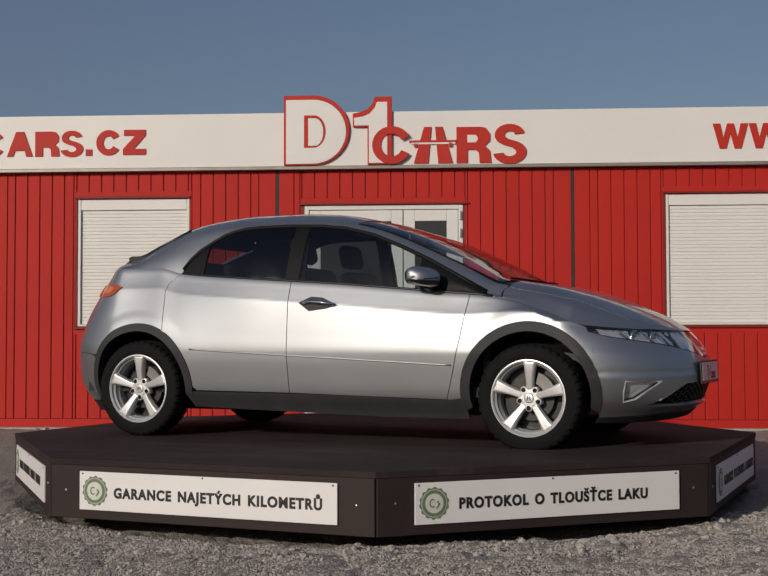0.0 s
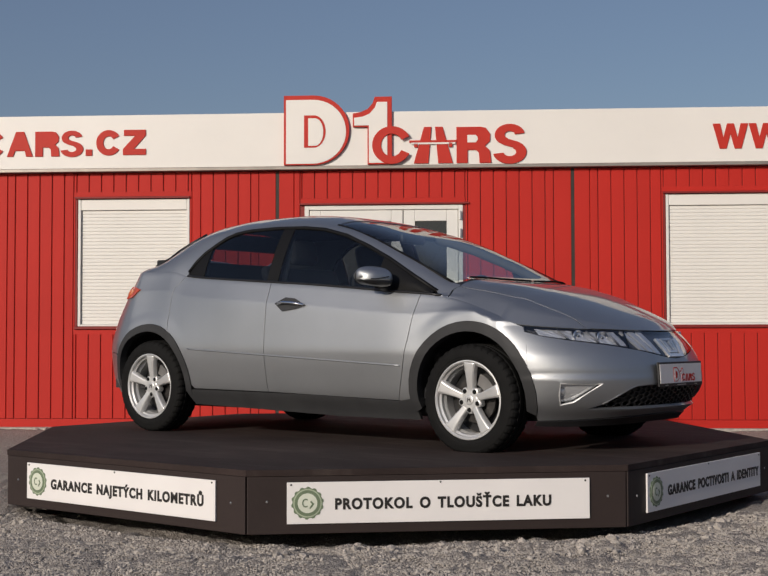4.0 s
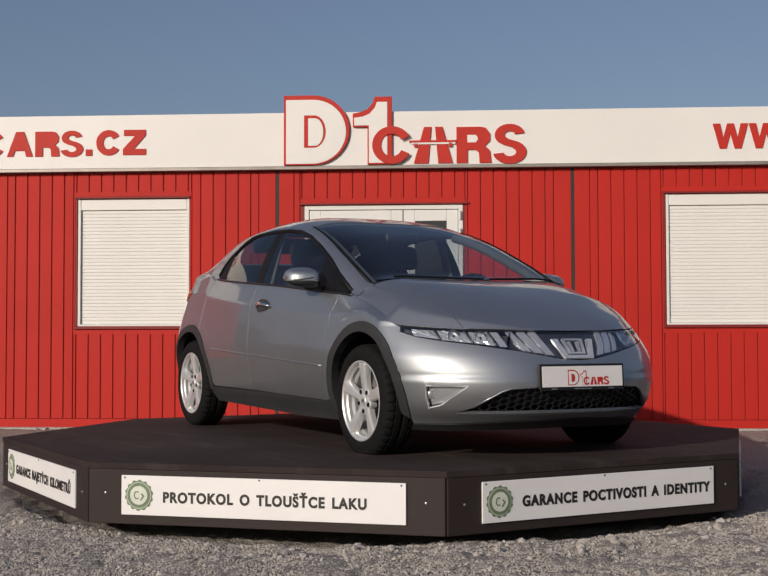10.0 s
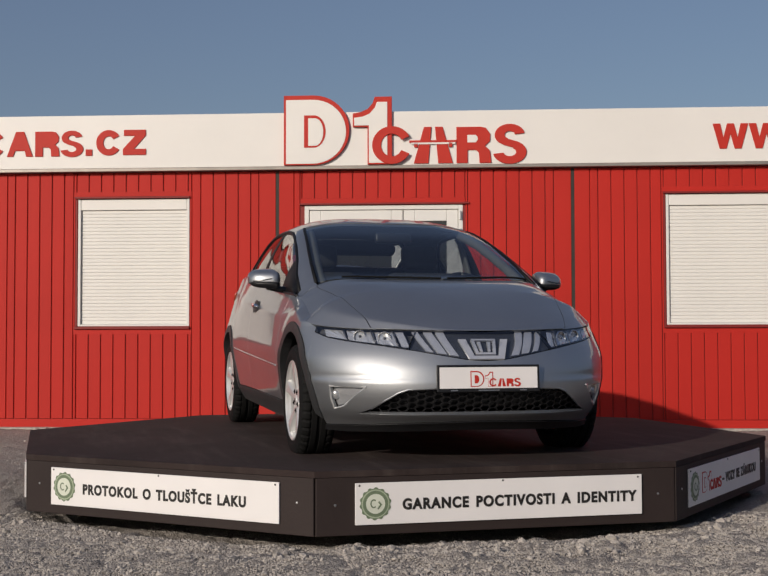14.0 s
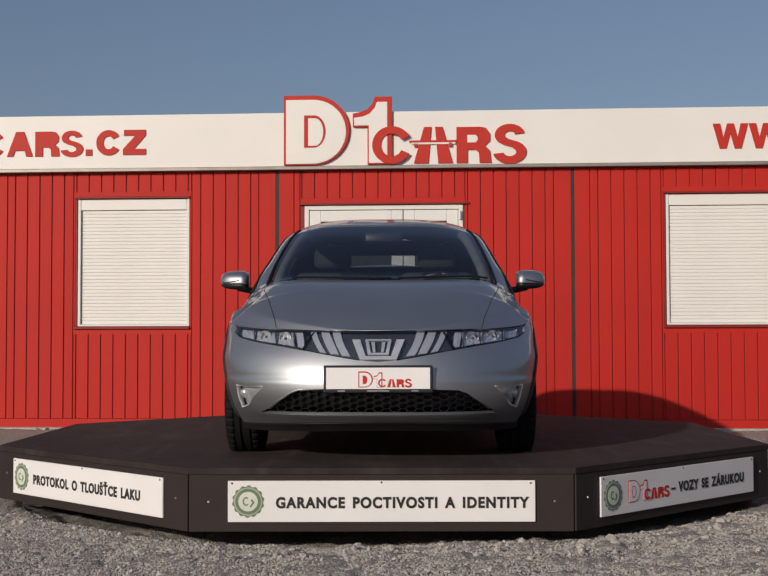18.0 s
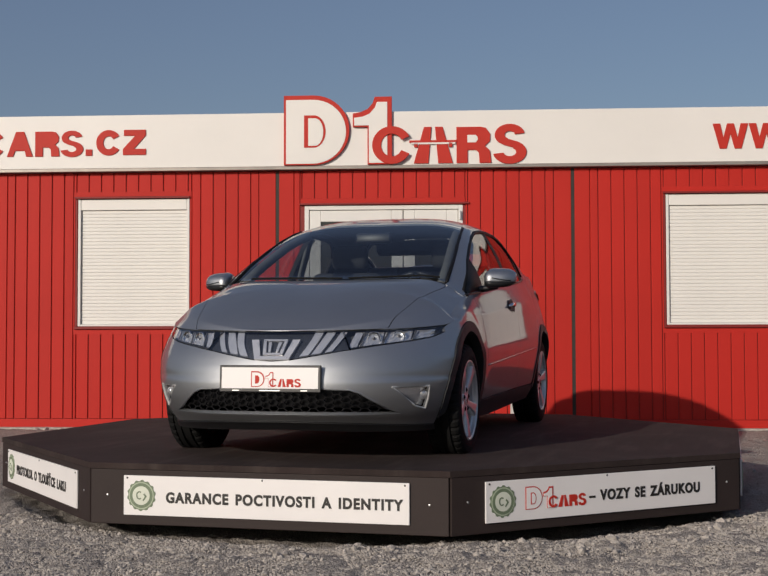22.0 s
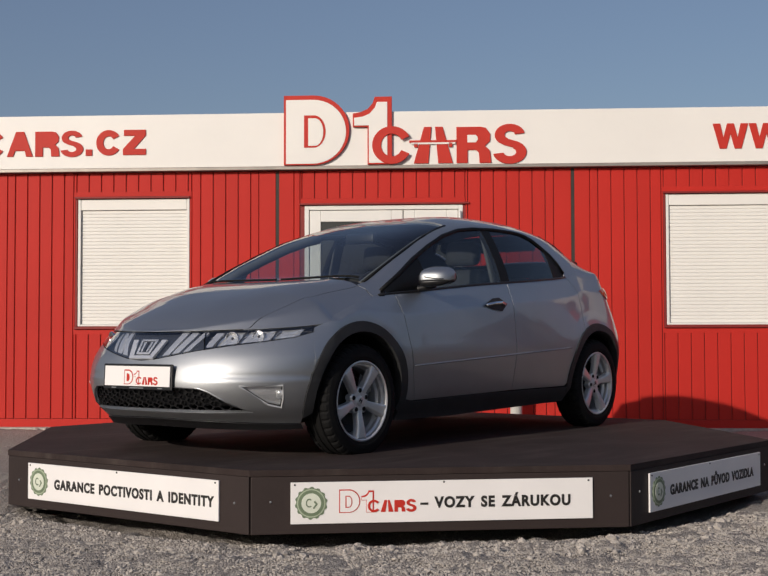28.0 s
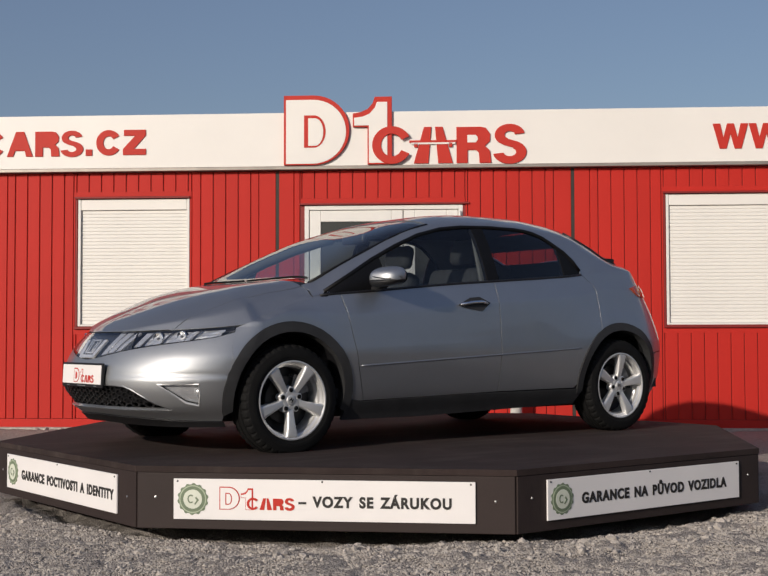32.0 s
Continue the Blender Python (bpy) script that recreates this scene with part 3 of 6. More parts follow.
shape("ring_mark", open_ring(-0.104, 2.722, 0.40, 0.385, 27, 0.40), 0.014, SIGN_RED, FY - 0.046)
road_bars(0.29, 2.728, 0.45, 0.372, 0.012, FY - 0.014)
shape("block_mark", notch_block(0.75, 2.727, 0.352, 0.368), 0.012, SIGN_RED, FY - 0.014)
shape("block_mark_eye", [(0.86, 2.935), (0.945, 2.935), (0.965, 2.96), (0.965, 2.99), (0.945, 3.012), (0.86, 3.012)], 0.003, WHITE, FY - 0.017)
shape("bend_mark", wave_block(1.122, 2.722, 0.338, 0.393), 0.012, SIGN_RED, FY - 0.014)
# the web address at both sides, drawn as plain shapes
UY = FY - 0.010
shape("address_mark", open_ring(-4.18, 2.842, 0.255, 0.265, 32, 0.5), 0.008, SIGN_RED, UY)
shape("address_mark", [(-3.904, 2.844), (-3.838, 2.844), (-3.815, 2.905), (-3.715, 2.905), (-3.70, 2.844), (-3.628, 2.844), (-3.722, 3.104), (-3.808, 3.104)], 0.008, SIGN_RED, UY)
shape("address_mark", notch_block(-3.605, 2.843, 0.258, 0.26), 0.008, SIGN_RED, UY)
shape("address_mark", wave_block(-3.336, 2.84, 0.242, 0.266), 0.008, SIGN_RED, UY)
shape("address_dot", [(-3.072, 2.846), (-3.004, 2.846), (-3.004, 2.912), (-3.072, 2.912)], 0.008, SIGN_RED, UY)
shape("address_mark", open_ring(-2.962, 2.846, 0.262, 0.265, 32, 0.5), 0.008, SIGN_RED, UY)
shape("address_mark", [(-2.682, 2.850), (-2.440, 2.850), (-2.440, 2.912), (-2.565, 2.912), (-2.443, 3.05), (-2.443, 3.110), (-2.672, 3.110), (-2.672, 3.048), (-2.555, 3.048), (-2.682, 2.912)], 0.008, SIGN_RED, UY)
for a in (3.308, 3.662, 4.016):
    shape("address_mark", [(a, 3.096), (a + 0.068, 2.843), (a + 0.135, 2.843), (a + 0.175, 2.99), (a + 0.215, 2.843), (a + 0.282, 2.843), (a + 0.350, 3.096), (a + 0.275, 3.096), (a + 0.245, 2.955), (a + 0.21, 3.096), (a + 0.142, 3.096), (a + 0.105, 2.955), (a + 0.075, 3.096)], 0.008, SIGN_RED, UY)


# ---- ash post by the wall ----
def ash_post():
    post = thing("ash_post", "slim grey metal post with dark lettering bars beside the wall", "bollard", at=WALL @ pose(1.33, -0.22, 0))
    part("post_body", lathe([(0, 0.03), (0.075, 0.03), (0.075, 0.05), (0.058, 0.055), (0.058, 0.68), (0, 0.68)], steps=24), POST_GREY, post, smooth=False)
    part("post_cap", lathe([(0, 0.682), (0.064, 0.682), (0.066, 0.70), (0.05, 0.716), (0, 0.72)], steps=24), POST_GREY, post)
    for k, zz in enumerate((0.50, 0.53, 0.56)):
        bm = bmesh.new()
        for a in range(-3, 3):
            c0, c1 = radians(-90 + a * 12 + 2), radians(-90 + a * 12 + 9)
            bm.faces.new([bm.verts.new((0.0595 * math.cos(q), 0.0595 * math.sin(q), z)) for q, z in ((c0, zz), (c1, zz), (c1, zz + 0.02), (c0, zz + 0.02))])
        part("lettering_bar", bm, INK, post)
    return post


ash_post()

# ---- turntable: an octagon; its local x is the way the car points ----
TOP_Z = 0.337
APO = 2.262
PHASE = 0.53
turntable = thing("turntable", "dark octagonal revolving car stage with white slogan panels", "turntable")


def build_turntable():
    def octagon(apo, z0, z1):
        bm = bmesh.new()
        ring = [Vector((apo / math.cos(radians(22.5)) * math.cos(radians(22.5 + 45 * k + PHASE)), apo / math.cos(radians(22.5)) * math.sin(radians(22.5 + 45 * k + PHASE)), 0)) for k in range(8)]
        lo = [bm.verts.new(p + Vector((0, 0, z0))) for p in ring]
        hi = [bm.verts.new(p + Vector((0, 0, z1))) for p in ring]
        bm.faces.new(lo[::-1])
        bm.faces.new(hi)
        for k in range(8):
            bm.faces.new((lo[k], lo[(k + 1) % 8], hi[(k + 1) % 8], hi[k]))
        return bm
    part("deck", octagon(APO + 0.003, TOP_Z - 0.030, TOP_Z), DECK, turntable, "dark brown boarded deck")
    part("frame", octagon(APO - 0.03, 0.10, TOP_Z - 0.032), BLACK, turntable)
    part("drive_base", octagon(1.7, -0.03, 0.098), BLACK, turntable, "black base under the stage")
    half = APO * math.tan(radians(22.5))
    for k in range(8):
        m = pose(0, 0, 0, 0, 0, 45 * k + PHASE)
        sk = part("skirt_board", box(APO - 0.028, APO, -half + 0.006, half - 0.006, 0.030, TOP_Z - 0.032, 0.004), SKIRT, turntable)
        sk.matrix_basis = m
        for yy in (-half + 0.10, half - 0.10):
            sc = part("screw", lathe([(0, APO + 0.004), (0.005, APO + 0.003), (0.007, APO - 0.001)], steps=8), ZINC, sk)
            sc.matrix_basis = pose(0, yy, 0.175 + 0.01 * (k % 3)) @ pose(0, 0, 0, 0, 90, 0)
    texts = {-3: None, -2: ("GARANCE NAJETÝCH KILOMETRŮ", 0.215, 1.405), -1: ("PROTOKOL O TLOUŠŤCE LAKU", 0.230, 1.29),
             0: ("GARANCE POCTIVOSTI A IDENTITY", 0.232, 1.455), 1: ("– VOZY SE ZÁRUKOU", 0.625, 1.37), 2: ("GARANCE NA PŮVOD VOZIDLA", 0.235, 1.37)}
    for k, spec in texts.items():
        # the panel's own axes: x along it as read from outside, y inwards, z up
        m = pose(0, 0, 0, 0, 0, 45 * k + PHASE + 90) @ pose(-0.742, -APO - 0.012, 0.079)
        pn = part("slogan_panel", box(0, 1.484, 0, 0.010, 0, 0.198, 0.002), PANEL, turntable, "white plastic panel with dark Czech slogan and green seal")
        pn.matrix_basis = m
        for u, v in ((0.02, 0.186), (0.742, 0.19), (1.462, 0.186)):
            sc = part("panel_screw", lathe([(0, -0.004), (0.004, -0.003), (0.005, 0.0)], "y", 8), STEEL, pn)
            sc.location = (u, 0, v)
        cx, cz = 0.098, 0.099
        teeth = [(cx + (0.072 + (0.006 if i % 4 in (1, 2) else 0)) * math.cos(2 * math.pi * i / 56), cz + (0.072 + (0.006 if i % 4 in (1, 2) else 0)) * math.sin(2 * math.pi * i / 56)) for i in range(56)]
        for nm, pts, dep, mt in (("seal_rim", teeth, 0.002, SEAL_GREEN), ("seal_band", arc(cx, cz, 0.068, 0.068, 0, 354, 40), 0.003, SEAL_PALE),
                                 ("seal_ring", arc(cx, cz, 0.062, 0.062, 0, 354, 40), 0.004, SEAL_GREEN), ("seal_centre", arc(cx, cz, 0.047, 0.047, 0, 354, 30), 0.005, SEAL_LIGHT)):
            ob = part(nm, plate(pts, dep), mt, pn)
            ob.location.y = -dep
        ob = part("seal_mark", plate(open_ring(cx - 0.026, cz - 0.02, 0.034, 0.042, 50, 0.3), 0.0062), SEAL_GREEN, pn)
        ob.location.y = -0.0062
        ob = part("seal_tick", plate([(cx + 0.008, cz - 0.024), (cx + 0.014, cz - 0.027), (cx + 0.032, cz - 0.004), (cx + 0.018, cz + 0.012), (cx + 0.012, cz + 0.006), (cx + 0.021, cz - 0.004)], 0.0062), SEAL_GREEN, pn)
        ob.location.y = -0.0062
        if spec is None:
            for a, b in ((0.23, 0.45), (0.48, 0.80), (0.84, 1.06), (1.10, 1.32)):
                part("lettering_bar", box(a, b, -0.002, 0.001, 0.075, 0.125), INK, pn)
            continue
        text, a, b = spec
        for me in lettering(text, 0.083, b - a, 0.0036, cap=0.051):
            part("slogan_letter", me, INK, pn).location = (a, -0.0005, 0.069)
        if k == 1:
            q = lambda pts: [(0.232 + (x + 1.008) * 0.152, 0.05 + (z - 2.722) * 0.152) for x, z in pts]
            for nm, pts, dep, mt in (("logo_rim", bow(-1.008, 2.722, 0.668, 0.735), 0.002, SIGN_RED), ("logo_face", bow(-0.978, 2.748, 0.606, 0.672), 0.003, PANEL),
                                     ("logo_core", bow(-0.81, 2.88, 0.22, 0.38), 0.004, SIGN_RED), ("logo_core_face", bow(-0.775, 2.912, 0.155, 0.316), 0.0045, PANEL), ("logo_step", STEP, 0.002, SIGN_RED), ("logo_step_face", STEP_FACE, 0.003, PANEL),
                                     ("logo_ring", open_ring(-0.104, 2.73, 0.40, 0.385), 0.005, SIGN_RED), ("logo_block", notch_block(0.75, 2.727, 0.352, 0.368), 0.002, SIGN_RED),
                                     ("logo_bend", wave_block(1.122, 2.722, 0.338, 0.393), 0.002, SIGN_RED),
                                     ("logo_bar", [(0.31, 2.728), (0.46, 2.728), (0.52, 3.1), (0.43, 3.1)], 0.002, SIGN_RED), ("logo_bar", [(0.56, 2.728), (0.72, 2.728), (0.60, 3.1), (0.54, 3.1)], 0.002, SIGN_RED)):
                ob = part(nm, plate(q(pts), dep), mt, pn)
                ob.location.y = -dep


build_turntable()

# ---- the car: x forwards, y to its left, z up from the deck, origin midway between the axles ----
car = thing("hatchback_car", "silver five-door hatchback with dark arch trims on the turntable", "car")


def curve(*pts):
    """A smooth curve through points (x, value), with no overshoot."""
    xs, ys = np.array([p[0] for p in pts], float), np.array([p[1] for p in pts], float)
    h = np.diff(xs)
    d = np.diff(ys) / h
    m = np.zeros(len(xs))
    for i in range(1, len(xs) - 1):
        if d[i - 1] * d[i] > 0:
            w1, w2 = 2 * h[i] + h[i - 1], h[i] + 2 * h[i - 1]
            m[i] = (w1 + w2) / (w1 / d[i - 1] + w2 / d[i])
    m[0], m[-1] = d[0], d[-1]

    def f(x):
        x = np.clip(np.asarray(x, float), xs[0], xs[-1])
        i = np.clip(np.searchsorted(xs, x) - 1, 0, len(h) - 1)
        t = (x - xs[i]) / h[i]
        return (2 * t ** 3 - 3 * t ** 2 + 1) * ys[i] + (t ** 3 - 2 * t ** 2 + t) * h[i] * m[i] + (3 * t ** 2 - 2 * t ** 3) * ys[i + 1] + (t ** 3 - t ** 2) * h[i] * m[i + 1]
    return f


def ease(x):
    x = np.clip(x, 0, 1)
    return x * x * (3 - 2 * x)


# half-width by height amidships
HALF = curve((0.10, 0.75), (0.20, 0.785), (0.30, 0.833), (0.42, 0.859), (0.53, 0.8765), (0.57, 0.880), (0.66, 0.873), (0.76, 0.8625), (0.83, 0.8535), (0.843, 0.8508), (0.856, 0.8455), (0.92, 0.8195), (0.96, 0.8025), (1.0, 0.772), (1.1, 0.715), (1.25, 0.64))
# the nose and tail on the centre line, by height
NOSE = curve((0.10, 1.97), (0.18, 2.03), (0.225, 2.082), (0.262, 2.136), (0.285, 2.150), (0.40, 2.185), (0.44, 2.183), (0.49, 2.173), (0.54, 2.154), (0.61, 2.117), (0.685, 2.055), (0.80, 1.95))
TAIL = curve((0.10, -1.86), (0.20, -1.93), (0.28, -2.00), (0.38, -2.06), (0.55, -2.065), (0.75, -2.00), (0.92, -1.89), (1.05, -1.78), (1.20, -1.69))
# the line where flanks meet hood, glass and tail, by q
BELT = curve((-2.6, 1.10), (-2.0, 1.10), (-1.5, 1.105), (-1.2, 1.10), (-1.03, 1.062), (-0.62, 1.026), (-0.26, 1.0), (0.13, 0.972), (0.46, 0.943), (0.77, 0.914), (1.08, 0.887),
             (1.2, 0.862), (1.35, 0.815), (1.5, 0.762), (1.62, 0.722), (1.8, 0.704), (2.1, 0.690), (2.6, 0.682))
# centre-line height of hood, windscreen, roof and tailgate, by x
CENTRE = curve((-1.85, 1.10), (-1.76, 1.14), (-1.68, 1.192), (-1.55, 1.265), (-1.4, 1.352), (-1.2, 1.425), (-0.95, 1.460), (-0.7, 1.474), (-0.4, 1.470), (-0.1, 1.448), (0.1, 1.412), (0.2, 1.388), (0.35, 1.342), (0.5, 1.290),
               (0.65, 1.224), (0.8, 1.150), (0.95, 1.070), (1.08, 1.006), (1.18, 0.985), (1.34, 0.960), (1.5, 0.924), (1.66, 0.874), (1.82, 0.812), (1.94, 0.756), (2.06, 0.684), (2.2, 0.62))
RAIL_Z = curve((-1.85, 1.10), (-1.7, 1.10), (-1.5, 1.155), (-1.3, 1.24), (-1.0, 1.325), (-0.7, 1.356), (-0.45, 1.368), (-0.2, 1.364), (0.08, 1.338), (0.28, 1.296), (0.48, 1.217), (0.67, 1.124), (0.86, 1.018), (1.07, 0.892), (1.2, 0.862))
RAIL_Y = curve((-1.85, 0.56), (-1.5, 0.57), (-1.0, 0.60), (-0.7, 0.612), (-0.3, 0.612), (0.08, 0.616), (0.28, 0.634), (0.48, 0.660), (0.67, 0.692), (0.86, 0.735), (1.07, 0.772), (1.2, 0.79))
# the shelf over the front wheel, by q
SHELF = curve((0.8, 0.790), (1.1, 0.788), (1.22, 0.797), (1.32, 0.798), (1.42, 0.776), (1.5, 0.738), (2.6, 0.738))
Q0, Q1 = 1.50, -1.50


def corner(z):
    """Where the nose starts to turn in, and how square its corner is, by height."""
    k = 0.12 * ease((z - 0.425) / 0.025) + 0.88 * np.clip((z - 0.47) / 0.24, 0, 1) ** 1.3
    return 1.655 - 0.155 * k - 0.05 * np.clip((0.43 - z) / 0.25, 0, 1), 2.6 - 0.6 * k


def flank(q, z):
    """A point of the left flank, nose or tail skin: q runs along the car and round its corners, z is the height."""
    q, z = np.asarray(q, float), np.asarray(z, float)
    lift = 0.972 - BELT(np.clip(q, -1.2, 1.5))
    high_z = z + lift * ease((z - 0.5) / 0.35)
    # over the front wheel the shoulder is a narrow shelf just under the hood
    top = BELT(np.clip(q, -1.2, 1.5))
    brk = np.minimum(SHELF(q), top - 0.02)
    shelf = np.where(z < brk, 0.5 + (z - 0.5) * 0.338 / (brk - 0.5), 0.838 + (z - brk) * 0.134 / (top - brk))
    k = ease((q - 0.86) / 0.30) * (z > 0.5)
    hw = 0.99 * HALF(high_z * (1 - k) + shelf * k)
    hw = hw * (1 - 0.075 * ease((-q - 0.35) / 1.1) * ease((z - 0.55) / 0.5)) * (1 - 0.012 * ease((-q - 0.9) / 0.5)) * (1 - 0.026 * ease((q - 0.75) / 0.55))
    # flares over the wheels
    for c, tall in ((1.320, 0.010), (-1.304, 0.006)):
        d = np.hypot(q - c, z - 0.328)
        high = ease((np.degrees(np.arctan2(z - 0.328, np.abs(q - c))) - 38) / 36)
        hw = hw + tall * high * (1 - ease((d - 0.44) / 0.07)) * ease((z - 0.42) / 0.16) * (1 - ease((q - 1.58) / 0.12))
    q0, square = corner(z)
    a = np.where(q > 0, np.clip((q - q0) / (2.6 - q0), 0, 1) ** 0.75, np.clip((Q1 - q) / (2.6 + Q1), 0, 1) ** 0.85) * math.pi / 2
    n, m = np.where(q > 0, square, 3.2), np.where(q > 0, 1.5, 1.7)
    y = hw * np.maximum(np.cos(a), 0) ** (2 / n)
    e = np.sin(a) ** (2 / m)
    x = np.where(q > 0, np.where(q < q0, q, q0 + (NOSE(z) - q0) * e), np.where(q > Q1, q, Q1 + (TAIL(z) - Q1) * e))
    return np.stack([x, y, z], -1)


QS = np.linspace(-2.6, 2.6, 417)
NT_ = 61


def sections():
    rows = []
    edge = flank(QS, BELT(QS))
    for (x, y4, z4), q in zip(edge, QS):
        c = max(float(CENTRE(x)), z4 + 0.001)
        b = float(ease((x - 1.07) / 0.28))
        yr, zr = float(RAIL_Y(x)), float(RAIL_Z(x))
        yr, zr = min(yr, y4 * 0.985), min(max(zr, z4 + 0.001), c)
        tail = float(ease((-x - 1.45) / 0.25))
        y2 = (yr * (1 - b) + y4 * 0.89 * b) * (1 - tail) + y4 * 0.8 * tail
        z2 = (zr * (1 - b) + (z4 + (c - z4) * 0.48) * b) * (1 - tail) + (z4 + (c - z4) * 0.5) * tail
        p = float(np.interp(x, [-1.6, -0.6, 0.2, 0.7, 1.0, 1.12, 1.25, 1.45, 1.7, 2.0], [2.6, 2.8, 4.2, 6.5, 9.0, 9.5, 7.5, 4.6, 2.8, 2.2]))
        k = np.linspace(0, 1, 16)[:, None]
        bulge = 0.018 * np.sin(np.pi * k[:, 0]) * (1 - b)
        side = np.array([[y4, z4]]) * (1 - k) + np.array([[y2, z2]]) * k
        side[:, 0] += bulge
        w = np.linspace(1, 0, 46)[1:]
        w = w ** 0.8
        top = np.stack([y2 * w, z2 + (c - z2) * (1 - w ** p)], -1)
        line = np.concatenate([side, top])
        for _ in range(5):
            line[1:-1] = 0.25 * line[:-2] + 0.5 * line[1:-1] + 0.25 * line[2:]
        s = np.r_[0, np.cumsum(np.hypot(*np.diff(line, axis=0).T))]
        s /= max(s[-1], 1e-9)
        t = np.linspace(0, 1, NT_)
        rows.append(np.stack([np.full(NT_, x), np.interp(t, s, line[:, 0]), np.interp(t, s, line[:, 1])], -1))
    G = np.array(rows)
    for _ in range(2):
        G[1:-1, 1:, 1:] = 0.25 * G[:-2, 1:, 1:] + 0.5 * G[1:-1, 1:, 1:] + 0.25 * G[2:, 1:, 1:]
    return G


TOPGRID = sections()


def upper(q, t):
    """A point of the left half of hood, glass, roof and tailgate: t runs from the belt line (0) to the centre line (1)."""
    i = np.clip((np.asarray(q, float) + 2.6) / 5.2 * (len(QS) - 1), 0, len(QS) - 1.0001)
    j = np.clip(np.asarray(t, float) * (NT_ - 1), 0, NT_ - 1.0001)
    a, b = i.astype(int), j.astype(int)
    u, v = (i - a)[..., None], (j - b)[..., None]
    return TOPGRID[a, b] * (1 - u) * (1 - v) + TOPGRID[a + 1, b] * u * (1 - v) + TOPGRID[a, b + 1] * (1 - u) * v + TOPGRID[a + 1, b + 1] * u * v


EDGE_X = flank(QS, BELT(QS))[:, 0]


def q_at(x):
    return float(np.interp(x, EDGE_X, QS))


def at_xz(x, z):
    """Upper-skin coordinates of a point of the side glass."""
    q = q_at(x)
    zs = upper(np.full(200, q), np.linspace(0, 1, 200))[:, 2]
    return q, float(np.interp(z, np.maximum.accumulate(zs), np.linspace(0, 1, 200)))


def at_xy(x, y):
    """Upper-skin coordinates of a point seen from above."""
    q = q_at(x)
    ys = upper(np.full(300, q), np.linspace(0, 1, 300))[:, 1]
    return q, float(np.interp(-y, np.maximum.accumulate(-ys), np.linspace(0, 1, 300)))


def q_front(y, z):
    """q of the point of the nose at lateral place y and height z."""
    qs = np.linspace(Q0, 2.6, 600)
    ys = flank(qs, np.full(600, z))[:, 1]
    return float(np.interp(-y, -ys, qs))


def inside(P, poly):
    x, y = P[:, 0], P[:, 1]
    px, py = poly[:, 0], poly[:, 1]
    hit = np.zeros(len(P), bool)
    j = len(poly) - 1
    for i in range(len(poly)):
        c = (py[i] > y) != (py[j] > y)
        hit ^= c & (x < (px[j] - px[i]) * (y - py[i]) / (py[j] - py[i] + 1e-15) + px[i])
        j = i
    return hit


def resample(poly, step):
    out = []
    for (a, b) in zip(poly, poly[1:] + poly[:1]):
        n = max(1, int(math.ceil(math.hypot((b[0] - a[0]) / step[0], (b[1] - a[1]) / step[1]))))
        out += [(a[0] + (b[0] - a[0]) * k / n, a[1] + (b[1] - a[1]) * k / n) for k in range(n)]
    return out


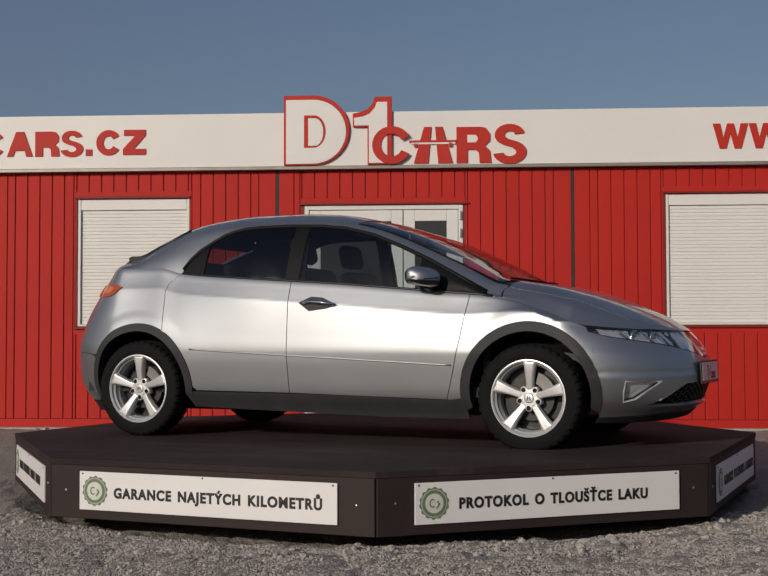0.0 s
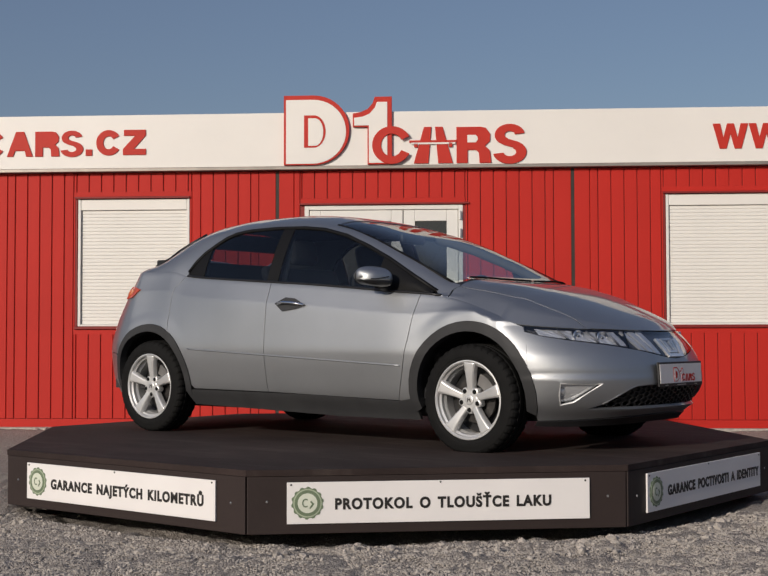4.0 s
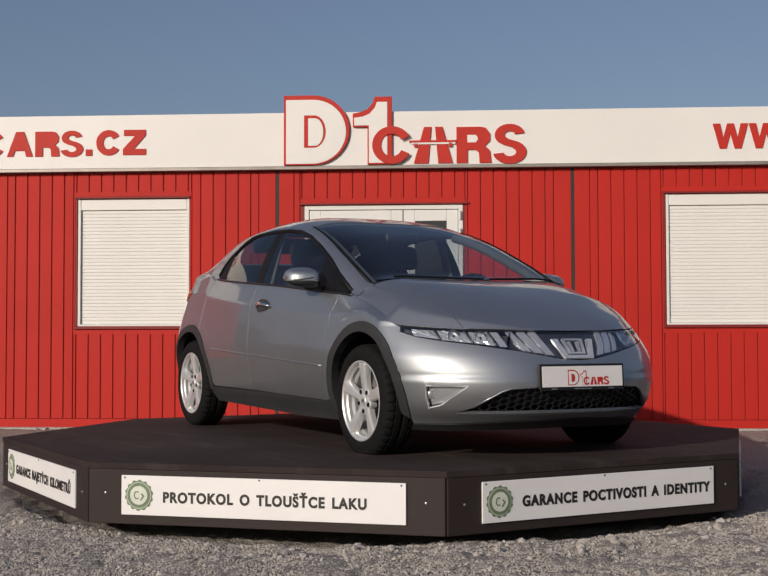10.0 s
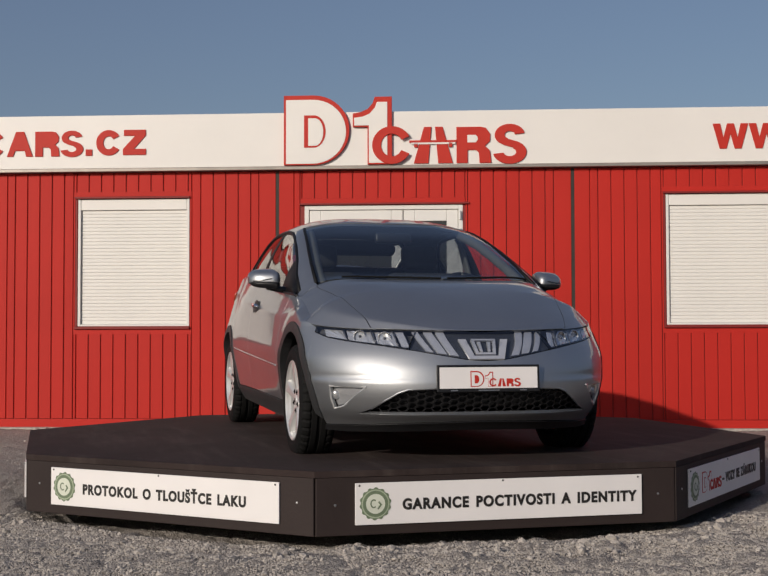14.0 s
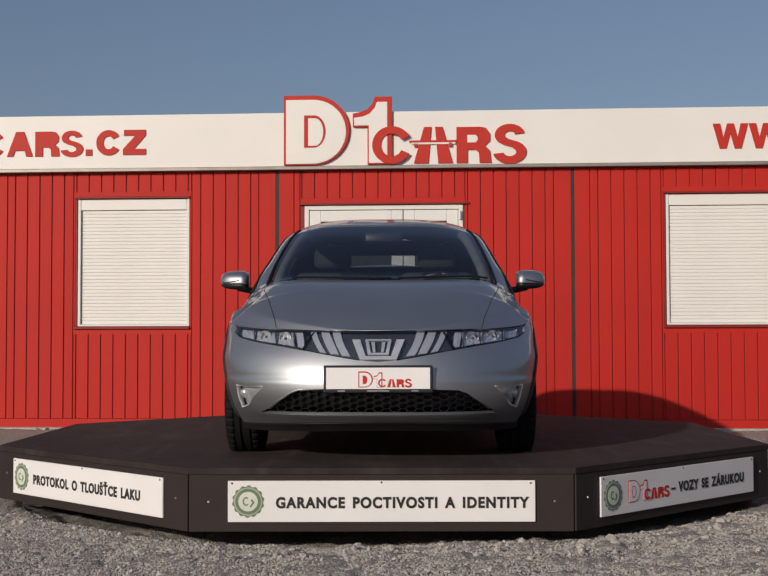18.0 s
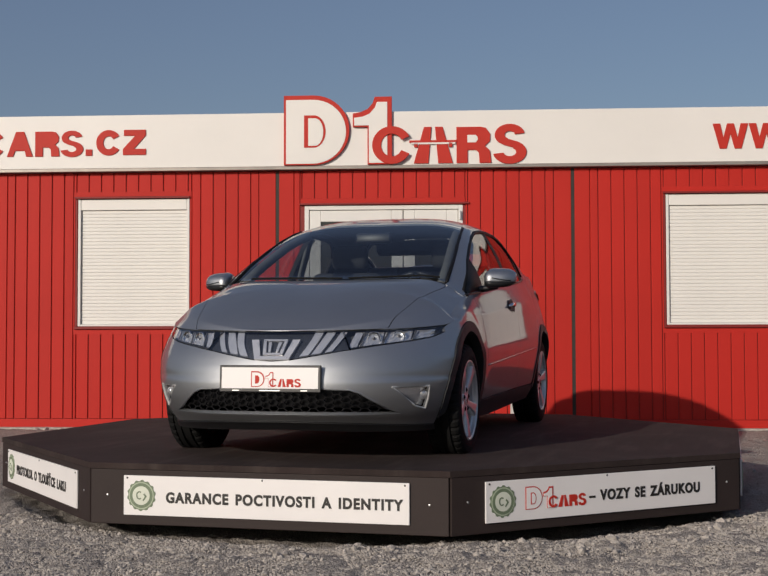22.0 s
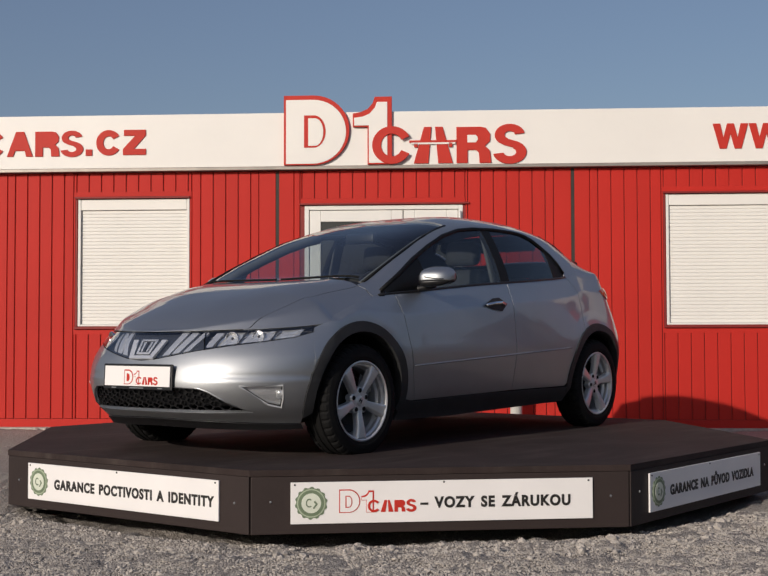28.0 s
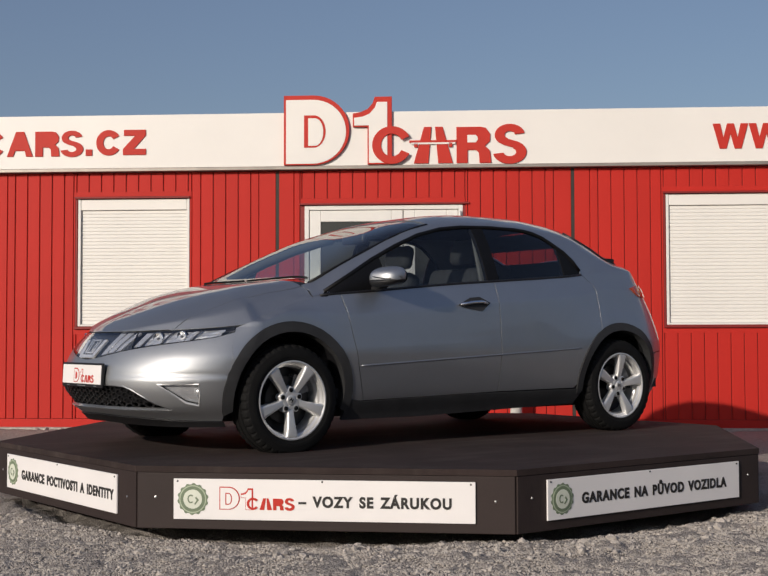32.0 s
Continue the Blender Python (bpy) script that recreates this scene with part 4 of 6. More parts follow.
def skin(surface, outer, holes=(), step=(0.03, 0.03), lift=0.0, flange=0.02, mirror=False, both=False):
    """A sheet cut out of a skin: outer and holes are outlines in the skin's coordinates. Its rim is turned inwards by flange."""
    from mathutils.geometry import delaunay_2d_cdt
    loops = [resample(list(outer), step)] + [resample(list(h), step) for h in holes]
    polys = [np.array(l) for l in loops]
    lo, hi = polys[0].min(0), polys[0].max(0)
    gx, gy = np.arange(lo[0] + step[0] / 2, hi[0], step[0]), np.arange(lo[1] + step[1] / 2, hi[1], step[1])
    pts = np.stack(np.meshgrid(gx, gy), -1).reshape(-1, 2)
    ok = inside(pts, polys[0]) if len(pts) else np.zeros(0, bool)
    for h in polys[1:]:
        ok &= ~inside(pts, h)
    rim = np.concatenate(polys)
    sc = np.array(step)
    pts = pts[ok]
    if len(pts):
        d = np.min(np.linalg.norm((pts[:, None] - rim[None]) / sc, axis=-1), axis=1)
        pts = pts[d > 0.45]
    allp = np.concatenate([rim, pts]) if len(pts) else rim
    edges, k = [], 0
    for l in loops:
        edges += [(k + i, k + (i + 1) % len(l)) for i in range(len(l))]
        k += len(l)
    V, E_, F, *_ = delaunay_2d_cdt([Vector((p[0] / sc[0], p[1] / sc[1])) for p in allp], edges, [], 0, 1e-6)
    P = np.array([v[:] for v in V]) * sc
    F = np.array([f for f in F if len(f) == 3])
    cen = P[F].mean(1)
    ok = inside(cen, polys[0])
    for h in polys[1:]:
        ok &= ~inside(cen, h)
    F = F[ok]
    X = surface(P[:, 0], P[:, 1])
    eps = 2e-3
    du = surface(P[:, 0] + eps * 3, P[:, 1]) - surface(P[:, 0] - eps * 3, P[:, 1])
    dv = surface(P[:, 0], P[:, 1] + eps * 3) - surface(P[:, 0], P[:, 1] - eps * 3)
    N = np.cross(dv, du)
    ln = np.linalg.norm(N, axis=1, keepdims=True)
    N = N / np.maximum(ln, 1e-12)
    ref = X - np.array([0.0, 0.0, 0.55])
    ref[:, 0] *= 0.45
    N[(N * ref).sum(1) < 0] *= -1
    X = X + N * lift
    # turn the faces outwards
    fn = np.cross(X[F[:, 1]] - X[F[:, 0]], X[F[:, 2]] - X[F[:, 0]])
    flip = (fn * N[F].mean(1)).sum(1) < 0
    F[flip] = F[flip][:, ::-1]
    verts, faces, norms = [X], [F.tolist()], [N]
    base = len(X)
    if flange:
        cnt = {}
        for f in F.tolist():
            for a, b in ((f[0], f[1]), (f[1], f[2]), (f[2], f[0])):
                cnt[(a, b)] = cnt.get((a, b), 0) + 1
        bd = [(a, b) for (a, b) in cnt if (b, a) not in cnt and not (both and abs(X[a, 1]) < 0.008 and abs(X[b, 1]) < 0.008)]
        quads, qv, qn = [], [], []
        roll = min(0.0009, abs(flange) / 3)
        for a, b in bd:
            i = base + len(qv)
            n_ = np.cross(X[b] - X[a], N[a])
            n_ = n_ / max(np.linalg.norm(n_), 1e-9)
            # a rounded fold of two millimetres, then the turned-in rim
            fold = [X[b] - N[b] * roll + n_ * roll * 0.6, X[a] - N[a] * roll + n_ * roll * 0.6] if flange > 0 else [X[b], X[a]]
            qv += [X[a], X[b], fold[0], fold[1], X[b] - N[b] * flange, X[a] - N[a] * flange]
            qn += [N[a], N[b], n_, n_, n_, n_]
            if flange > 0:
                quads.append((i, i + 3, i + 2, i + 1))
            quads.append((i + 3, i + 5, i + 4, i + 2))
        if qv:
            verts.append(np.array(qv))
            norms.append(np.array(qn))
            faces.append(quads)
    X, N = np.concatenate(verts), np.concatenate(norms)
    F = [f for g in faces for f in g]
    if mirror or both:
        M = np.array([1, -1, 1.0])
        if both:
            k = len(X)
            F = F + [[i + k for i in f[::-1]] for f in F]
            X, N = np.concatenate([X, X * M]), np.concatenate([N, N * M])
        else:
            X, N, F = X * M, N * M, [f[::-1] for f in F]
    me = bpy.data.meshes.new("skin")
    me.from_pydata(X.tolist(), [], [list(map(int, f)) for f in F])
    me.polygons.foreach_set("use_smooth", [True] * len(me.polygons))
    me.normals_split_custom_set_from_vertices(N.tolist())
    return me


def panel(name, mat, surface, outer, holes=(), both=False, label="", parent=None, sides=(0, 1), **kw):
    """A skin part at both sides of the car (two parts), or one part across its middle (both=True)."""
    made = []
    for s in ((0,) if both else sides):
        me = skin(surface, outer, holes, mirror=bool(s), both=both, **kw)
        me.name = name
        me.materials.append(mat)
        made.append(part(name, me, mat, parent or car, label))
    return made


def ring(cx, cz, r, a0, a1, n=24):
    return arc(cx, cz, r, r, a0, a1, n)


GAP = 0.0025
TS = (0.03, 0.03)
DS = (0.03, 0.016)


def belt_pts(q0, q1, n, drop=0.0):
    return [(q, float(BELT(q)) - drop) for q in np.linspace(q0, q1, n)]


FA, RA = 1.320, -1.304
ARCH_Z, ARCH_R = 0.328, 0.350
SEAM_A = [(0.958, 0.885), (0.945, 0.80), (0.918, 0.642), (0.872, 0.445), (0.826, 0.288)]
SEAM_B = [(-0.212, 0.985), (-0.206, 0.80), (-0.204, 0.614), (-0.203, 0.312)]
SEAM_C = [(-1.035, 1.0635), (-1.115, 0.995), (-1.128, 0.95), (-1.122, 0.803), (-1.112, 0.68)]


def shifted(pts, d):
    return [(a + d, b) for a, b in pts]


def build_shell():
    arch_f = lambda r, a0, a1: ring(FA, ARCH_Z, r, a0, a1)
    arch_r = lambda r, a0, a1: ring(RA, ARCH_Z + 0.006, r + 0.008, a0, a1)
    # doors
    rim = arch_r(0.402, 63.5, -2)
    door = panel("front_door", PAINT, flank, belt_pts(-0.212 + GAP, 0.958 - GAP, 24) + shifted(SEAM_A, -GAP)[1:] + shifted(SEAM_B, GAP)[::-1][:-1], step=DS)
    rear = panel("rear_door", PAINT, flank, belt_pts(-1.035 + GAP, -0.212 - GAP, 20) + shifted(SEAM_B, -GAP)[1:] + [(-0.868, 0.318)] + rim[::-1][1:] + shifted(SEAM_C, GAP)[::-1][:-1], step=DS)
    # front wing, from the door to the bumper joint
    wing_low = arch_f(0.412, 187, 22)
    panel("front_wing", PAINT, flank, belt_pts(0.958 + GAP, 1.60, 16) + [(1.662, 0.702), (1.688, 0.60), (1.698, 0.475)] + wing_low[::-1] + shifted(SEAM_A, GAP)[::-1][:-1], step=(0.02, 0.009))
    # rear quarter and bumper
    quarter = belt_pts(-2.6, -1.035 - GAP, 26) + shifted(SEAM_C, -GAP)[1:] + arch_r(0.402, 58, 150)[0:] + [(-1.72, 0.545), (-2.0, 0.56), (-2.6, 0.57)]
    panel("rear_quarter", PAINT, flank, quarter, step=DS)
    panel("rear_bumper", PAINT, flank, [(-2.6, 0.565), (-2.0, 0.555), (-1.718, 0.54)] + arch_r(0.402, 152, 190)[1:] + [(-1.75, 0.235), (-2.0, 0.235), (-2.6, 0.235)], step=TS)
    # front bumper with its openings
    lamp_low = [(q_front(y, z), z) for y, z in ((0.80, 0.690), (0.74, 0.650), (0.66, 0.630), (0.50, 0.604), (0.34, 0.577), (0.20, 0.551), (0.10, 0.534))] + [(2.6, 0.528)]
    grille = [(2.6, 0.392), (q_front(0.25, 0.394), 0.394), (q_front(0.40, 0.388), 0.388), (q_front(0.445, 0.372), 0.372), (q_front(0.50, 0.335), 0.335), (q_front(0.56, 0.290), 0.290), (q_front(0.615, 0.262), 0.262), (q_front(0.40, 0.259), 0.259), (2.6, 0.260)]
    fog = [(q_front(0.592, 0.400), 0.400), (q_front(0.745, 0.402), 0.402), (q_front(0.735, 0.34), 0.34), (q_front(0.715, 0.285), 0.285), (q_front(0.68, 0.30), 0.30)]
    bump = [(1.6995, 0.475), (1.6895, 0.60), (1.6635, 0.695)] + lamp_low + grille + [(2.6, 0.226), (2.25, 0.217), (1.95, 0.205), (1.725, 0.20)] + arch_f(0.412, -15, 20)[::1]
    panel("front_bumper", PAINT, flank, bump, [fog], step=(0.025, 0.025))
    for sg in (1, -1):
        bm = bmesh.new()
        tube(bm, [(p[0] - 0.004, sg * p[1], p[2]) for p in [flank(q, z) for q, z in grille[1:-3]]], 0.006, 8)
        part("grille_lip", bm, PAINT, car, smooth=True)
    lip = [(1.72, 0.197), (1.95, 0.202), (2.25, 0.214), (2.6, 0.223), (2.6, 0.180), (2.2, 0.172), (1.9, 0.168), (1.70, 0.170)]
    panel("chin_spoiler", BLACK, flank, lip, both=True, lift=0.006, step=(0.03, 0.02))
    panel("rear_apron", BLACK, flank, [(-1.70, 0.228), (-2.0, 0.228), (-2.6, 0.228), (-2.6, 0.165), (-2.0, 0.165), (-1.70, 0.17)], both=True, step=(0.04, 0.02))
    # sills and arch trims in grey plastic
    panel("sill", PLASTIC, flank, [(-0.90, 0.308), (-0.5, 0.306), (0.2, 0.300), (0.815, 0.282), (0.93, 0.30), (0.945, 0.178), (0.4, 0.178), (-0.9, 0.214), (-0.95, 0.30)], lift=0.004, step=TS)
    panel("arch_trim", PLASTIC, flank, arch_f(0.410, 195, -14) + arch_f(ARCH_R + 0.004, -12, 193), lift=0.007, flange=0.05, step=(0.02, 0.02))
    panel("arch_trim", PLASTIC, flank, arch_r(0.400, 192, -8) + arch_r(ARCH_R, -6, 190), lift=0.007, flange=0.05, step=(0.02, 0.02))
    # hood
    hx = [(1.235, 0.0), (1.225, 0.25), (1.195, 0.45), (1.170, 0.60), (1.15, 0.68)]
    hs = [(1.05, 0.680), (1.2, 0.670), (1.4, 0.640), (1.6, 0.600), (1.8, 0.555), (1.90, 0.530)]
    edge_y = curve(*hs)
    hs = [(x, float(edge_y(x))) for x in np.linspace(1.16, 1.90, 40)]
    # the seam runs on until it meets the front edge
    for x in np.linspace(1.905, 2.02, 40):
        y = 0.530 - 0.30 * (x - 1.90)
        if float(upper(q_at(x), 0.0)[1]) < y + 0.012:
            break
        hs.append((float(x), y))
    fold = [at_xy(x, y) for x, y in hx[:-1] + hs]
    qf = fold[-1][0]
    front = [(q, 0.012) for q in np.linspace(qf + 0.012, 2.6, 16)]
    panel("hood", PAINT, upper, [(fold[0][0], 1.0)] + fold[1:] + front + [(2.6, 1.0)], both=True, step=(0.03, 0.03))
    # strips between hood, wing and windscreen pillar
    seam = [at_xy(x, y + 0.004) for x, y in hs]
    panel("wing_top", PAINT, upper, [(1.145, 0.0), (1.2, 0.0), (1.4, 0.0), (1.6, 0.0), (qf + 0.006, 0.0)] + seam[::-1] + [at_xy(1.142, 0.712)], step=(0.03, 0.03))
    # windscreen, pillars, roof
    scr = [(1.165, 0.0), (1.155, 0.25), (1.140, 0.45), (1.125, 0.59), (1.098, 0.668), (0.83, 0.646), (0.625, 0.622), (0.42, 0.596), (0.235, 0.572), (0.140, 0.556), (0.150, 0.40), (0.165, 0.2), (0.172, 0.0)]
    so = [at_xy(x, y) for x, y in scr]
    so[0], so[-1] = (so[0][0], 1.0), (so[-1][0], 1.0)
    panel("windscreen", GLASS, upper, so, both=True, lift=-0.004, flange=0.0, step=(0.04, 0.04))
    cowl = [at_xy(x, y) for x, y in ((1.232, 0.0), (1.222, 0.25), (1.190, 0.45), (1.166, 0.60), (1.146, 0.662))]
    cowl[0] = (cowl[0][0], 1.0)
    low = [at_xy(x + 0.004, y) for x, y in scr[:5]]
    low[0] = (low[0][0], 1.0)
    panel("cowl", BLACK, upper, cowl + low[::-1], both=True, lift=-0.012, flange=0.03, step=(0.02, 0.02))
    glass_top = [(-0.985, 1.160), (-0.93, 1.215), (-0.836, 1.276), (-0.77, 1.313), (-0.696, 1.338), (-0.62, 1.350), (-0.545, 1.355), (-0.324, 1.358), (-0.088, 1.349), (0.081, 1.329), (0.281, 1.280), (0.477, 1.203), (0.669, 1.115), (0.856, 1.018), (1.05, 0.914)]
    opening = [(-1.028, 0.004)] + [at_xz(-1.03, 1.092)] + [at_xz(x, z) for x, z in glass_top] + [(1.098, 0.004)]
    # body-coloured frame: roof, pillars and rear quarter in one stamping, with holes for glass
    pil = [at_xy(x, y + 0.004) for x, y in scr[4:10]]
    roof_front = [at_xy(x - 0.004, y) for x, y in ((0.145, 0.40), (0.165, 0.2))] + [(q_at(0.168), 1.0)]
    gate = [(-1.16, 0.44), (-1.24, 0.52), (-1.45, 0.50), (-1.64, 0.47)]
    go = [at_xy(x, y) for x, y in gate]
    shell = [(1.138, 0.0), at_xy(1.132, 0.724), at_xy(1.154, 0.682), at_xy(1.152, 0.668)] + pil + roof_front + [(q_at(-1.14), 1.0), at_xy(-1.14, 0.25), at_xy(-1.16, 0.44)] + go[1:] + [at_xy(-1.70, 0.46), (-2.15, 0.0), (-1.6, 0.0), (-1.3, 0.0), (-1.15, 0.0)]
    panel("roof", PAINT, upper, shell, [opening], both=True, flange=0.02, step=(0.03, 0.025))
    rg = [at_xy(x, y) for x, y in ((-1.145, 0.25), (-1.165, 0.435), (-1.245, 0.515), (-1.45, 0.495), (-1.60, 0.47), (-1.62, 0.25))]
    panel("rear_window", REAR_GLASS, upper, [(q_at(-1.145), 1.0)] + rg + [(q_at(-1.62), 1.0)], both=True, lift=-0.003, flange=0.0, step=(0.03, 0.03))
    tl = [at_xy(x, y) for x, y in ((-1.625, 0.25), (-1.605, 0.465), (-1.69, 0.465))]
    panel("tailgate", PAINT, upper, [(q_at(-1.625), 1.0)] + tl + [(-2.15, 0.0), (-2.6, 0.0), (-2.6, 1.0)], both=True, step=(0.03, 0.03))
    # side glass in dark frames
    mid = [at_xz(x, z) for x, z in glass_top]
    def cut(x0, x1):
        top = [p for p in mid if q_at(x0) < p[0] < q_at(x1)]
        tz = lambda x: at_xz(x, float(np.interp(x, [p[0] for p in glass_top], [p[1] for p in glass_top])) - 0.004)
        return [(q_at(x0), 0.006), tz(x0)] + top + [tz(x1), (q_at(x1), 0.006)]
    panel("front_side_window", GLASS, upper, cut(-0.165, 0.62), lift=-0.006, flange=0.0, step=(0.05, 0.06))
    panel("rear_side_window", REAR_GLASS, upper, cut(-0.862, -0.265), lift=-0.006, flange=0.0, step=(0.05, 0.06))
    panel("pillar_trim", MATT_BLACK, upper, cut(-0.262, -0.168), lift=-0.004, flange=0.03, step=(0.03, 0.05))
    panel("window_corner", MATT_BLACK, upper, cut(0.623, 1.045)[:-1] + [(1.091, 0.006)], lift=-0.003, flange=0.02, step=(0.03, 0.05))
    panel("quarter_trim", MATT_BLACK, upper, [(-1.022, 0.006), at_xz(-1.026, 1.088)] + [p for p in mid if p[0] < -0.88] + [at_xz(-0.868, 1.250), (q_at(-0.868), 0.006)], lift=-0.004, flange=0.02, step=(0.03, 0.05))
    for s in (1, -1):
        # black surround of the side glass, black edge of the windscreen
        for nm, line, rad in (("window_frame", opening[1:-1], 0.013), ("windscreen_seal", so[4:-3], 0.011)):
            bm = bmesh.new()
            tube(bm, [(p[0], s * (p[1] - 0.004), p[2] - 0.004) for p in [upper(*c) for c in line]], rad, 8)
            part(nm, bm, MATT_BLACK, car, smooth=True)
        bm = bmesh.new()
        tube(bm, [(p[0] - 0.01, s * (p[1] - 0.045), p[2] - 0.035) for p in [upper(*c) for c in so[4:-3]]], 0.030, 8)
        part("pillar_lining", bm, TRIM_GREY, car, smooth=True)
        # rubber line along the foot of the glass
        bm = bmesh.new()
        pts = [Vector(flank(q, BELT(q) + 0.002)) * 1.0 for q in np.linspace(-1.03, 1.094, 30)]
        tube(bm, [(p.x, s * (p.y + 0.001), p.z) for p in pts], 0.008, 6)
        part("window_seal", bm, BLACK, car, smooth=True)
    # crease strip along the doors
        bm = bmesh.new()
        z = lambda q: 0.574 - (q + 0.871) * 0.0502
        tube(bm, [(p[0], s * p[1], p[2]) for p in [flank(q, z(q)) for q in np.linspace(-0.90, 0.865, 40)]], 0.0055, 8)
        part("door_crease", bm, PAINT, car, smooth=True)
    return lamp_low, grille, fog


LAMP_LOW, GRILLE, FOG = build_shell()


# ---- wheels ----
def tyre_mesh(foot):
    """A tyre whose tread stands flat on the deck, foot below the hub."""
    R, W = 0.309, 0.195
    half = [(0.212, 0.5 * W - 0.012), (0.225, 0.5 * W - 0.002), (0.236, 0.5 * W - 0.0005), (0.240, 0.5 * W + 0.0015), (0.255, 0.5 * W + 0.001), (0.283, 0.5 * W - 0.005), (0.297, 0.5 * W - 0.013), (R - 0.004, 0.5 * W - 0.026),
            (R - 0.001, 0.058), (R - 0.001, 0.050), (R - 0.008, 0.048), (R - 0.008, 0.041), (R, 0.039), (R, 0.012), (R - 0.008, 0.010), (R - 0.008, 0.003)]
    bm = lathe([(r, -y) for r, y in half] + half[::-1], "y", 160)
    # shoulder blocks: every fourth row lies lower
    for v in bm.verts:
        rad = math.hypot(v.co.x, v.co.z)
        k = round(math.atan2(v.co.z, v.co.x) / (2 * math.pi / 160)) % 4
        if rad > 0.295 and abs(v.co.y) > 0.045 and k == 0:
            v.co.x *= (rad - 0.007) / rad
            v.co.z *= (rad - 0.007) / rad
    for v in bm.verts:
        v.co.z = max(v.co.z, -foot)
    return mesh_from(bm, "tyre", RUBBER, False)


def rim_mesh():
    """A rim ring with a stepped lip and a deep barrel, outer face at -y."""
    return mesh_from(lathe([(0.200, 0.085), (0.186, 0.05), (0.184, -0.030), (0.192, -0.046), (0.193, -0.066), (0.203, -0.074), (0.206, -0.089), (0.213, -0.095), (0.219, -0.094), (0.2205, -0.087), (0.214, -0.07), (0.206, 0.085)], "y", 80), "rim", ALLOY, False)


def spoke_mesh():
    """One scooped spoke: slim at the hub, flaring to the rim, with a crest along one edge."""
    bm = bmesh.new()
    rows = []
    for rad, w, y in ((0.030, 0.022, -0.070), (0.058, 0.0195, -0.074), (0.085, 0.0195, -0.078), (0.115, 0.0225, -0.083), (0.145, 0.0265, -0.087), (0.175, 0.031, -0.090), (0.196, 0.0355, -0.091), (0.209, 0.041, -0.0915)):
        row = []
        for e, d in ((-1.08, 0.040), (-1.06, 0.012), (-0.90, 0.002), (-0.60, 0.000), (0.0, 0.0035), (0.55, 0.0015), (0.88, 0.003), (1.06, 0.013), (1.08, 0.040)):
            row.append(bm.verts.new((e * w, y + d, rad)))
        rows.append(row)
    for r0, r1 in zip(rows, rows[1:]):
        for i in range(8):
            bm.faces.new((r0[i], r0[i + 1], r1[i + 1], r1[i]))
    bm.faces.new(rows[0])
    bm.faces.new(rows[-1][::-1])
    return mesh_from(bm, "spoke", ALLOY, True)


def hub_mesh():
    """The hub: a lobed plate, a lobe round each nut between two spokes."""
    bm = bmesh.new()
    n = 100
    rings = []
    for grow, y in ((1.0, -0.03), (1.0, -0.064), (0.95, -0.0705), (0.86, -0.073), (0.52, -0.0735), (0.50, -0.071), (0.0, -0.071)):
        ring_ = []
        for k in range(n):
            a = 2 * math.pi * k / n
            r = (0.066 + 0.012 * math.cos(5 * (a - radians(54)))) * grow
            ring_.append(bm.verts.new((r * math.cos(a), y, r * math.sin(a))))
        rings.append(ring_)
    for r0, r1 in zip(rings, rings[1:]):
        for k in range(n):
            bm.faces.new((r0[k], r0[(k + 1) % n], r1[(k + 1) % n], r1[k]))
    bmesh.ops.remove_doubles(bm, verts=bm.verts[:], dist=1e-6)
    return mesh_from(bm, "hub", ALLOY, False)


